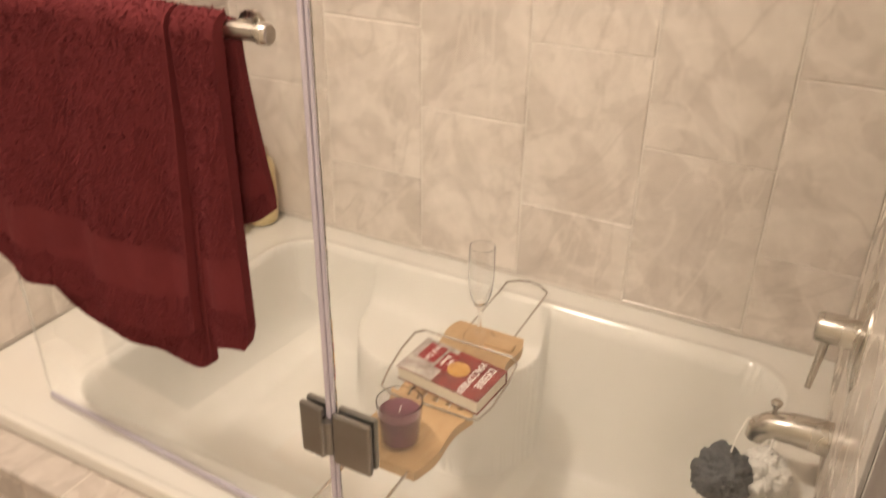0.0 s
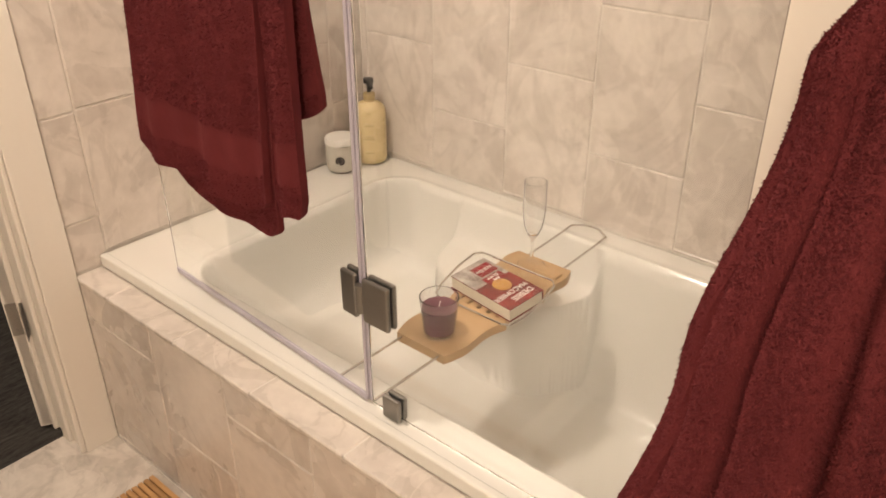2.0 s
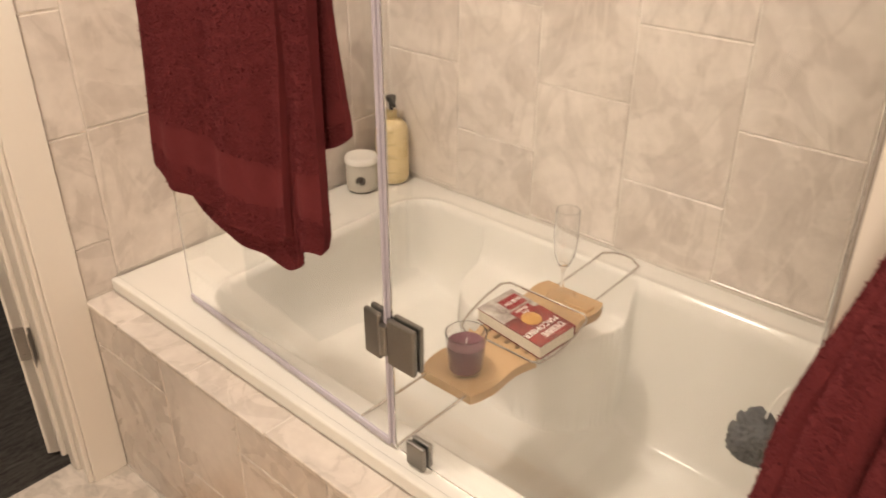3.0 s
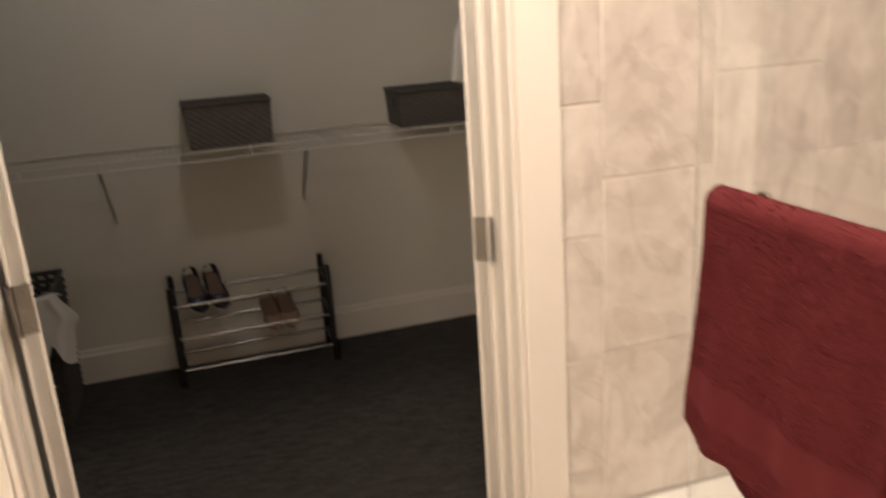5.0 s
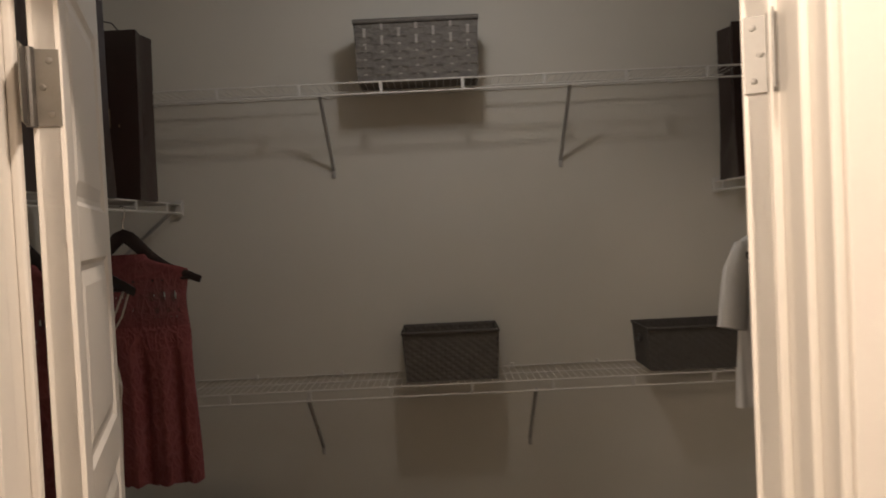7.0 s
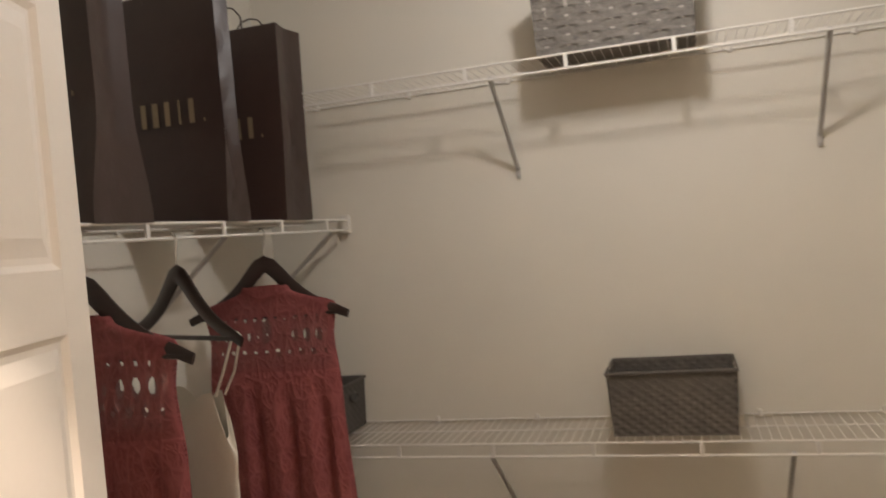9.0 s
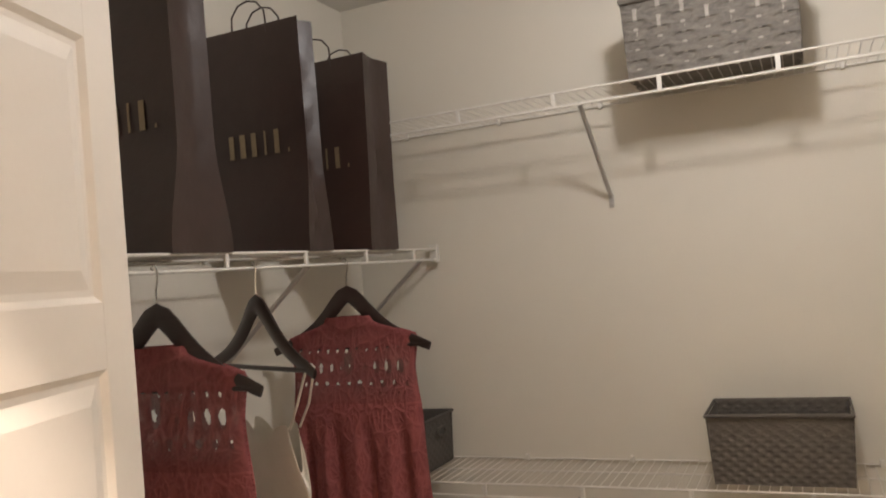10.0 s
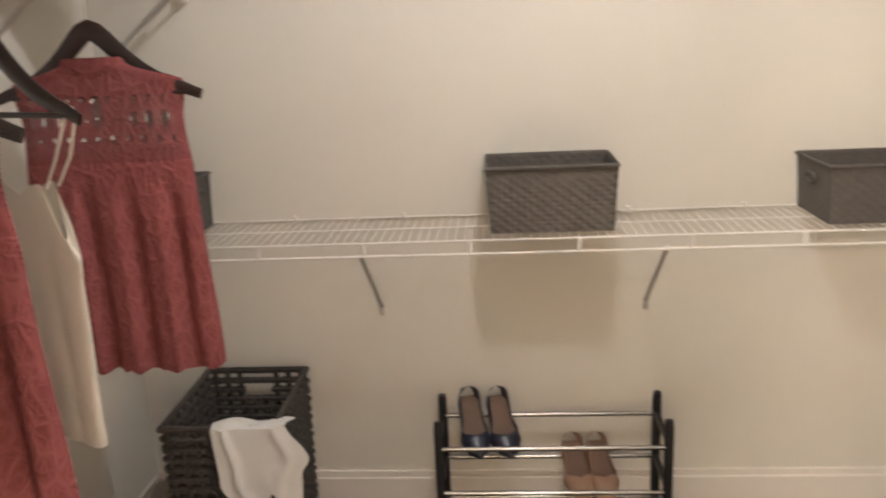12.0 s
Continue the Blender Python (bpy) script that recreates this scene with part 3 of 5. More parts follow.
# ---- taps ----
spout = thing("tub_spout", (XB, 1.21, 0.615), "brushed nickel tub spout with a diverter knob", "tub spout")
bm = bmesh.new()
sweep(bm, [(0.0, 0, 0), (-0.02, 0, 0.001), (-0.055, 0, 0.0), (-0.085, 0, -0.005), (-0.10, 0, -0.016), (-0.104, 0, -0.034)],
      [0.028, 0.026, 0.0235, 0.022, 0.020, 0.016], 20)
part("body", bm, NICKEL, spout, smooth=True)
part("diverter_knob", lathe(bmesh.new(), [(0, 0.028), (0.006, 0.028), (0.009, 0.024), (0.008, 0.019), (0.004, 0.016), (0.0035, 0)], 16, (-0.085, 0, 0.015)), NICKEL, spout, smooth=True)
valve = thing("shower_valve", (XB, 1.21, 0.80), "brushed nickel shower valve with a lever handle", "shower valve")
part("escutcheon", lathe(bmesh.new(), [(0.0, 0.012), (0.05, 0.011), (0.078, 0.005), (0.08, 0)], 36, m=pose(0, 0, 0, 0, -90, 0)), NICKEL, valve, smooth=True)
part("hub", lathe(bmesh.new(), [(0.022, 0.0), (0.022, 0.058), (0.019, 0.063), (0, 0.064)], 24, m=pose(0, 0, 0, 0, -90, 0)), NICKEL, valve, smooth=True)
part("lever", sweep(bmesh.new(), [(-0.045, 0, -0.01), (-0.048, -0.004, -0.05), (-0.052, -0.006, -0.10)], [0.008, 0.006, 0.005], 12), NICKEL, valve, smooth=True)

# ---- loofahs hanging at the spout ----
def loofah(name, centre, r, mat, label, seed, n):
    root = thing(name, centre, label, "loofah")
    bm = bmesh.new()
    bmesh.ops.create_icosphere(bm, subdivisions=5, radius=1.0)
    for v in bm.verts:
        d = v.co.normalized()
        q = d * 2.1 + Vector((seed, n * 0.1, 0))
        q += 0.5 * Vector((noise.noise(q * 1.3), noise.noise(q * 1.3 + Vector((9, 0, 0))), noise.noise(q * 1.3 + Vector((0, 9, 0)))))
        ridge = 1 - min(1, abs(noise.noise(q * 1.5)) * 3.2)
        fine = 1 - min(1, abs(noise.noise(q * 3.6)) * 2.6)
        v.co = d * r * (0.86 - 0.22 * ridge ** 2 - 0.10 * fine ** 2 + 0.30 * noise.noise(d * 1.7 + Vector((seed * 3, 0, 0))) + 0.10)
    part("mesh_ruffles", bm, mat, root, smooth=True, crease=0)
    part("cord", sweep(bmesh.new(), [(0, 0, r * 0.5), (0.004, 0.02, r + 0.01), (0.012, 0.045, r + 0.03), (0.016, 0.05, 0.078)], 0.0015, 6), WHITE, root)
    return root


loofah("loofah", (0.024, 1.145, 0.545), 0.049, LOOFAH, "charcoal mesh bath loofah hanging from the spout", 3, 90)
loofah("loofah", (0.074, 1.170, 0.545), 0.042, LOOFAH_W, "white mesh bath loofah hanging from the spout", 5, 70)

# ---- glass screen ----
GY, SEAM = 0.776, -0.428
screen = thing("shower_screen", (SEAM, GY, RIM), "frameless clear glass bath screen with nickel clamps", "shower screen")
part("fixed_pane", box(bmesh.new(), (0.006, -0.004, 0.003), (XB - SEAM - 0.001, 0.004, 1.50), 0.001, 1), GLASS, screen)
part("wall_clip", box(bmesh.new(), (XB - SEAM - 0.045, -0.011, 0.9), (XB - SEAM - 0.001, 0.011, 0.95), 0.002), DARK_NICKEL, screen)
clip = bmesh.new()
box(clip, (0.040, -0.014, -0.001), (0.078, -0.0045, 0.044), 0.003)
box(clip, (0.040, 0.0045, -0.001), (0.078, 0.014, 0.044), 0.003)
part("floor_clip", clip, DARK_NICKEL, screen, "dark nickel glass clip")
swing = Matrix.Translation((0, 0, 0)) @ pose(0, 0, 0, 0, 0, -3.3)
leaf = part("door_pane", box(bmesh.new(), (-0.642, -0.004, 0.012), (-0.006, 0.004, 1.50), 0.001, 1, m=swing), GLASS, screen)
part("vertical_seal", boxes(((-0.0075, -0.0062, 0.012), (-0.0005, 0.0062, 1.50)), ((0.0005, -0.0048, 0.006), (0.0055, 0.0048, 1.50)), bevel=0.0015), SEAL, screen, "grey-lavender plastic glass seal")
bm = bmesh.new()
box(bm, (-0.642, -0.0055, 0.001), (-0.006, 0.0055, 0.014), 0.002, 2, m=swing)
part("bottom_seal", bm, SEAL, screen, "grey-lavender plastic glass seal")
for zc in (0.217, 1.28):
    bm = bmesh.new()
    for y0, y1 in ((-0.0145, -0.0045), (0.0045, 0.0145)):
        for x0, x1 in ((0.005, 0.062), (-0.046, -0.009)):
            box(bm, (x0, y0, zc - 0.041), (x1, y1, zc + 0.041), 0.004, 3, m=swing if x0 < 0 else None)
    sweep(bm, [(-0.002, -0.010, zc - 0.026), (-0.002, -0.010, zc + 0.026)], 0.0085, 14)
    part("clamp_hinge", bm, DARK_NICKEL, screen, "dark nickel glass-to-glass hinge")
for ob in screen.children:
    if ob.name.startswith(("fixed_pane", "door_pane")):
        ob.visible_shadow = False

# towel bar on the swinging pane
bar = bmesh.new()
BZ, BY = 1.229, 0.760
sweep(bar, [(-0.925, BY + 0.006, BZ), (-0.476, BY, BZ)], 0.009, 16)
rail = thing("towel_bar", (-0.69, BY, BZ), "round brushed nickel towel bar on the glass door", "towel bar")
bmesh.ops.transform(bar, matrix=Matrix.Translation((0.69, -BY, -BZ)), verts=bar.verts)
part("rod", bar, NICKEL, rail, smooth=True)
for x in (-0.505, -0.880):
    bm = bmesh.new()
    sweep(bm, [(x + 0.69, 0, 0), (x + 0.69, 0.036, 0)], 0.009, 14)
    lathe(bm, [(0.016, 0), (0.016, 0.007), (0, 0.008)], 20, m=pose(x + 0.69, 0.024, 0, -90, 0, 0))
    part("post", bm, NICKEL, rail, smooth=True)
for x, s in ((-0.476, 1), (-0.925, -1)):
    part("end_cap", lathe(bmesh.new(), [(0.009, 0), (0.0115, 0.002), (0.0115, 0.010), (0.010, 0.013), (0, 0.014)], 20, m=pose(x + 0.69, 0, 0, 0, 90 * s, 0)), NICKEL, rail, smooth=True)

# ---- towels ----
def draped_layer(x0, x1, flare0, flare1, drop, y_off, seed, folds, depth, bottom_tilt=0.0, back=False, thick=0.011, nu=46, nv=54):
    """One layer of a towel over the bar: from behind the bar's top down the front (or the back)."""
    random.seed(seed)
    ph = [random.uniform(0, 6.28) for _ in range(4)]
    s = 1 if back else -1

    def fn(u, v):
        a = 0.06
        ripple = depth * smoothstep(0.02, 0.7, v) * (math.sin(u * 6.28 * folds + ph[0] + 0.7 * v) + 0.5 * math.sin(u * 6.28 * folds * 2.1 + ph[1]))
        x = x0 + (x1 - x0) * u + smoothstep(0.05, 1, v) * (flare0 * (1 - u) + flare1 * u)
        if v < a:
            t = v / a * math.pi / 2
            return (x, BY + s * math.sin(t) * (0.013 + y_off), BZ - 0.004 + math.cos(t) * (0.013 + y_off * 0.6))
        w = (v - a) / (1 - a)
        round_off = 0.028 * (max(0.0, abs(2 * u - 1) - 0.72) / 0.28) ** 2 * smoothstep(0.6, 1, w)
        z = BZ - 0.004 - w * (drop + bottom_tilt * (u - 0.5)) + 0.004 * math.sin(u * 9 + ph[2]) * w + round_off
        return (x, BY + s * (0.013 + y_off + 0.004 * w) + ripple * (0.35 if back else 1), z)
    return slab(fn, nu, nv, thick), fn


towel = thing("bath_towel", (-0.69, BY, BZ), "burgundy terry bath towel folded over the towel bar", "towel")
off = Matrix.Translation((0.69, -BY, -BZ))
for name, args in (
    ("front_fold", dict(x0=-0.938, x1=-0.580, flare0=-0.040, flare1=-0.014, drop=0.396, y_off=0.008, seed=1, folds=2.3, depth=0.0062, bottom_tilt=0.02)),
    ("under_fold", dict(x0=-0.918, x1=-0.570, flare0=0.036, flare1=-0.016, drop=0.440, y_off=-0.003, seed=2, folds=1.7, depth=0.003, bottom_tilt=0.03)),
    ("side_fold", dict(x0=-0.575, x1=-0.516, flare0=-0.010, flare1=0.002, drop=0.386, y_off=0.003, seed=4, folds=0.6, depth=0.006, bottom_tilt=-0.02, nu=14, thick=0.016)),
    ("back_drop", dict(x0=-0.932, x1=-0.512, flare0=0.0, flare1=0.024, drop=0.225, y_off=-0.004, seed=6, folds=2, depth=0.003, back=True)),
):
    bm, layer_fn = draped_layer(**args)
    bmesh.ops.transform(bm, matrix=off, verts=bm.verts)
    layer = part(name, bm, TOWEL, towel, smooth=True)
    pile(lambda u, v: off @ Vector(layer_fn(u, v)), {"side_fold": 9000}.get(name, 36000), 0.0026, TOWEL, layer, len(name), 0.0075 if name == "side_fold" else 0.005, (0.70, 0.865))

hook = thing("robe_hook", (0.312, 0.64, 1.34), "brushed nickel robe hook on the wing wall", "hook")
part("plate", lathe(bmesh.new(), [(0.02, 0), (0.02, 0.006), (0, 0.008)], 24, m=pose(0, 0, 0, 90, 0, 0)), NICKEL, hook, smooth=True)
part("arm", sweep(bmesh.new(), [(0, 0, 0), (0, -0.03, -0.012), (0, -0.05, -0.004), (0, -0.056, 0.014)], 0.006, 12), NICKEL, hook, smooth=True)
hung = thing("hanging_towel", (0.312, 0.60, 1.34), "burgundy terry towel hanging in folds from the hook", "towel")


def hung_fn(u, v):
    a = (u - 0.5) * 2
    half = lerp_table(((0, 0.045), (0.08, 0.085), (0.35, 0.135), (0.7, 0.185), (1.0, 0.20)), v)
    deep = smoothstep(0.0, 0.35, v)
    groove = sum(g * math.exp(-((a - c - 0.05 * math.sin(3 * v + c)) / w) ** 2) for c, w, g in ((-0.88, 0.03, 0.034), (-0.58, 0.04, 0.060), (-0.10, 0.06, 0.044), (0.36, 0.05, 0.046), (0.78, 0.05, 0.03)))
    y = -0.030 - 0.05 * math.cos(a * math.pi / 2) * (0.35 + 0.65 * smoothstep(0, 0.3, v)) - deep * (0.026 - groove) * math.cos(a * 1.1) + 0.004 * math.sin(a * 11 + 2 * v)
    return (a * half + 0.012 * math.sin(v * 5), min(y, 0.022), -0.92 * v + 0.05 * (1 - abs(a)) * (1 - smoothstep(0, 0.1, v)))


hung_cloth = part("cloth", slab(hung_fn, 150, 70, 0.014), TOWEL, hung, smooth=True)
pile(hung_fn, 260000, 0.0018, TOWEL, hung_cloth, 8, 0.0066)

# ---- bottle and jar on the rim ----
bottle = thing("lotion_bottle", (-1.200, 1.553, RIM), "tall cream pump bottle of lotion on the tub rim", "bottle")
part("body", lathe(bmesh.new(), [(0, 0), (0.033, 0), (0.037, 0.004), (0.0385, 0.02), (0.0385, 0.145), (0.036, 0.163), (0.026, 0.176), (0.013, 0.181), (0.013, 0.188), (0, 0.188)], 36), CREAM_SOAP, bottle, smooth=True)
part("collar", lathe(bmesh.new(), [(0.0145, 0.186), (0.0145, 0.205), (0.008, 0.208), (0, 0.208)], 24), GOLD, bottle, "gold pump collar", True)
pump = bmesh.new()
lathe(pump, [(0.005, 0.205), (0.005, 0.232), (0.012, 0.234), (0.012, 0.247), (0, 0.249)], 20)
sweep(pump, [(0, 0, 0.242), (0.03, -0.022, 0.243), (0.042, -0.031, 0.237)], [0.006, 0.0045, 0.0038], 10)
part("pump", pump, BLACK, bottle, "black pump head", True)
for z, w in ((0.155, 0.012), (0.118, 0.022), (0.085, 0.018), (0.078, 0.026), (0.035, 0.02)):
    part("label_print", box(bmesh.new(), (-w / 2, -0.0004, z), (w / 2, 0.0004, z + 0.004), m=pose(0.0385 * math.cos(-0.85), 0.0385 * math.sin(-0.85), 0, 0, 0, 41)), GOLD, bottle, "small gold print")
jar = thing("candle_jar", (-1.218, 1.452, RIM), "grey glazed candle jar with a white lid on the tub rim", "jar")
part("body", lathe(bmesh.new(), [(0, 0), (0.030, 0), (0.0345, 0.004), (0.036, 0.015), (0.036, 0.062), (0.034, 0.067), (0, 0.067)], 36), STONEWARE, jar, smooth=True)
part("lid", lathe(bmesh.new(), [(0.034, 0.066), (0.0375, 0.068), (0.0375, 0.078), (0.035, 0.082), (0, 0.083)], 36), WHITE, jar, "white disc lid", True)
bm = bmesh.new()
for k in range(13):
    t = 2 * math.pi * k / 13
    rr = 0.0088 if k < 12 else 0
    lathe(bm, [(0, 0.0012), (0.0024 if k < 12 else 0.0055, 0.0008), (0.0026 if k < 12 else 0.006, 0)], 8,
          m=pose(0, 0, 0.032, 0, 0, -48) @ pose(0.0358, 0, 0, 0, 90, 0) @ pose(rr * math.cos(t), rr * math.sin(t), 0))
part("emblem", bm, BLACK, jar, "dark round flower emblem")

jar.scale = (1.2, 1.2, 1.18)
bottle.scale = (1.18, 1.18, 0.98)

# ---- bath tray ----
tray = thing("bath_tray", (-0.470, 1.165, RIM), "bamboo bath tray with steel rails lying across the tub", "bath tray")


def board(y0, y1, w0, w1, wave):
    def outline(t):
        return (w0 + (w1 - w0) * t) / 2 + wave * math.sin(t * math.pi * 2)
    bm = bmesh.new()
    n = 18
    top, bot = [], []
    for i in range(n + 1):
        t = i / n
        y, h = y0 + (y1 - y0) * t, outline(t)
        top.append((bm.verts.new((-h, y, 0.008)), bm.verts.new((h, y, 0.008))))
        bot.append((bm.verts.new((-h, y, -0.012)), bm.verts.new((h, y, -0.012))))
    for i in range(n):
        a, b, c, d = top[i], top[i + 1], bot[i], bot[i + 1]
        bm.faces.new((a[0], a[1], b[1], b[0]))
        bm.faces.new((c[0], c[1], d[1], d[0]))
        bm.faces.new((a[0], b[0], d[0], c[0]))
        bm.faces.new((a[1], b[1], d[1], c[1]))
    bm.faces.new((top[0][0], top[0][1], bot[0][1], bot[0][0]))
    bm.faces.new((top[n][0], top[n][1], bot[n][1], bot[n][0]))
    sharp = [e for e in bm.edges if len(e.link_faces) == 2 and e.calc_face_angle(0) > 0.9]
    bmesh.ops.bevel(bm, geom=sharp, offset=0.003, segments=2, affect="EDGES", profile=0.5)
    return bm


part("near_board", board(-0.212, -0.045, 0.120, 0.165, 0.006), BAMBOO, tray)
part("far_board", board(0.085, 0.208, 0.165, 0.140, -0.006), BAMBOO, tray)
for k, x in enumerate((-0.062, -0.036, -0.010, 0.016, 0.042, 0.066)):
    part("slat", box(bmesh.new(), (x - 0.009, -0.047, -0.010), (x + 0.009, 0.087, 0.005), 0.002), BAMBOO, tray)
part("glass_holder", boxes(((0.008, 0.150, 0.006), (0.068, 0.178, 0.015)), bevel=0.003), BAMBOO, tray)
for x in (-0.048, 0.048):
    part("rail", sweep(bmesh.new(), [(x, -0.385, 0.004), (x, -0.20, 0.002), (x, 0.20, 0.002), (x, 0.38, 0.006)], 0.0026, 8), CHROME, tray)
pts = [(-0.048, 0.36, 0.006), (-0.048, 0.395, 0.008)] + [(-0.034 * math.cos(t) - 0.0 if t < 1.57 else -0.034 * math.cos(t), 0.40 + 0.016 * math.sin(t), 0.010) for t in (0.2, 0.8, 1.57, 2.3, 2.94)] + [(0.048, 0.395, 0.008), (0.048, 0.36, 0.006)]
part("far_loop", sweep(bmesh.new(), pts, 0.0026, 8), CHROME, tray)
part("book_rest", sweep(bmesh.new(), [(-0.080, -0.062, 0.011), (0.080, -0.062, 0.011), (0.097, -0.055, 0.012), (0.106, -0.02, 0.016), (0.110, 0.04, 0.030), (0.106, 0.085, 0.040), (0.092, 0.098, 0.042),
                                      (-0.092, 0.098, 0.042), (-0.106, 0.085, 0.040), (-0.110, 0.04, 0.030), (-0.106, -0.02, 0.016), (-0.097, -0.055, 0.012)], 0.0024, 8, closed=True), CHROME, tray)

candle = thing("candle", (-0.466, 1.005, RIM + 0.008), "purple wax candle in a clear tumbler on the bath tray", "candle")
part("tumbler", lathe(bmesh.new(), [(0, 0), (0.029, 0), (0.031, 0.003), (0.0385, 0.084), (0.0365, 0.084), (0.0295, 0.008), (0, 0.007)], 40), CLEAR, candle, smooth=True)
part("wax", lathe(bmesh.new(), [(0, 0.0085), (0.0285, 0.0085), (0.0345, 0.062), (0.033, 0.0612), (0, 0.060)], 40), WAX, candle, "purple wax", True)
part("wick", sweep(bmesh.new(), [(0, 0, 0.060), (0.001, 0, 0.068), (0.003, 0.001, 0.073)], 0.001, 6), WHITE, candle)

book = thing("book", (-0.461, 1.183, RIM + 0.012), "paperback with a red and silver cover on the bath tray", "book", turn=-8)
tiltm = pose(0, 0, 0, 4, 0, 0)
part("pages", box(bmesh.new(), (-0.088, -0.054, 0.001), (0.086, 0.053, 0.028), 0.001, 1, m=tiltm), PAPER, book)
cover = part("cover", boxes(((-0.090, -0.055, 0.028), (0.088, 0.055, 0.0292)), ((-0.090, -0.055, -0.0005), (0.088, 0.055, 0.0007)), ((-0.090, 0.0535, -0.0005), (0.088, 0.055, 0.0292))), COVER, book)
cover.matrix_basis = tiltm
part("cover_picture", boxes(((-0.0895, -0.0545, 0.0292), (-0.012, 0.0545, 0.0296))), COVER_GREY, cover)
for x0, x1, y0, y1 in ((-0.074, -0.036, -0.008, 0.046), (-0.030, -0.002, -0.016, 0.040)):
    part("title_panel", boxes(((x0, y0, 0.0296), (x1, y1, 0.0300))), BOOK_RED, cover)
part("round_picture", lathe(bmesh.new(), [(0, 0.0308), (0.019, 0.0306), (0.0225, 0.0297)], 28, (0.012, 0.004, 0)), BOOK_GOLD, cover)
lettering("cover_text", "DEBBIE", 0.021, pose(0.066, 0.010, 0.0300, 0, 0, -88), INK_WHITE, cover)
lettering("cover_text", "MACOMBER", 0.019, pose(0.045, -0.004, 0.0300, 0, 0, -88), INK_WHITE, cover)
lettering("cover_text", "Any\nDream", 0.012, pose(-0.016, 0.012, 0.0304, 0, 0, -88), INK_WHITE, cover)
lettering("cover_text", "Will Do", 0.015, pose(-0.055, 0.019, 0.0304, 0, 0, -88), INK_WHITE, cover)

book.scale = (0.99, 0.88, 1.0)

flute = thing("champagne_flute", (-0.480, 1.335, RIM + 0.008), "empty clear champagne flute standing on the bath tray", "glass")
part("glass", lathe(bmesh.new(), [(0, 0.0), (0.030, 0.0), (0.031, 0.0015), (0.012, 0.004), (0.0042, 0.008), (0.0036, 0.05), (0.0045, 0.068), (0.012, 0.078), (0.021, 0.10), (0.0255, 0.14), (0.0245, 0.205),
                                 (0.0233, 0.205), (0.0243, 0.14), (0.0198, 0.102), (0.010, 0.081), (0.0, 0.077)], 36), CLEAR, flute, smooth=True)

for ob in (*flute.children, *candle.children):
    if ob.name.startswith(("glass", "tumbler")):
        ob.visible_shadow = False

# ---- slatted bath mat ----
mat_root = thing("bath_mat", (-0.70, 0.43, 0.0), "slatted bamboo bath mat on the tiled floor", "bath mat")
slat_mesh = bpy.data.meshes.new("slat")
bm = box(bmesh.new(), (-0.36, -0.0062, 0.010), (0.36, 0.0062, 0.022), 0.002)
bm.to_mesh(slat_mesh)
bm.free()
slat_mesh.materials.append(BAMBOO_X)
for k in range(28):
    ob = new("slat", slat_mesh)
    ob.parent, ob.location = mat_root, (0, 0.208 - k * 0.0150, 0)
for x in (-0.30, 0.0, 0.30):
    part("runner", box(bmesh.new(), (x - 0.012, -0.21, 0.0), (x + 0.012, 0.21, 0.010), 0.002), BAMBOO, mat_root)

# ---- toilet ----
loo = thing("toilet", (XW, -0.62, 0.0), "white porcelain toilet with closed lid against the wall", "toilet")


def oval(bm, rings, sides=40):
    prev = None
    for cx, rx, ry, z in rings:
        ring = [bm.verts.new((cx + rx * math.cos(t), ry * math.sin(t), z)) for t in (2 * math.pi * k / sides for k in range(sides))]
        if prev:
            for k in range(sides):
                bm.faces.new((prev[k], prev[(k + 1) % sides], ring[(k + 1) % sides], ring[k]))
        else:
            bm.faces.new(ring)
        prev = ring
    bm.faces.new(prev)
    return bm


part("bowl", oval(bmesh.new(), [(0.40, 0.20, 0.11, 0.0), (0.40, 0.19, 0.10, 0.10), (0.42, 0.21, 0.13, 0.25), (0.44, 0.235, 0.18, 0.37), (0.44, 0.24, 0.185, 0.395)]), PORCELAIN, loo, smooth=True)
part("seat_lid", oval(bmesh.new(), [(0.44, 0.238, 0.186, 0.397), (0.44, 0.243, 0.19, 0.405), (0.44, 0.24, 0.187, 0.425), (0.44, 0.20, 0.15, 0.434)]), PORCELAIN, loo, smooth=True)
part("tank", box(bmesh.new(), (0.01, -0.20, 0.38), (0.19, 0.20, 0.74), 0.02, 3), PORCELAIN, loo)
part("tank_lid", box(bmesh.new(), (0.005, -0.21, 0.742), (0.20, 0.21, 0.775), 0.01, 3), PORCELAIN, loo)

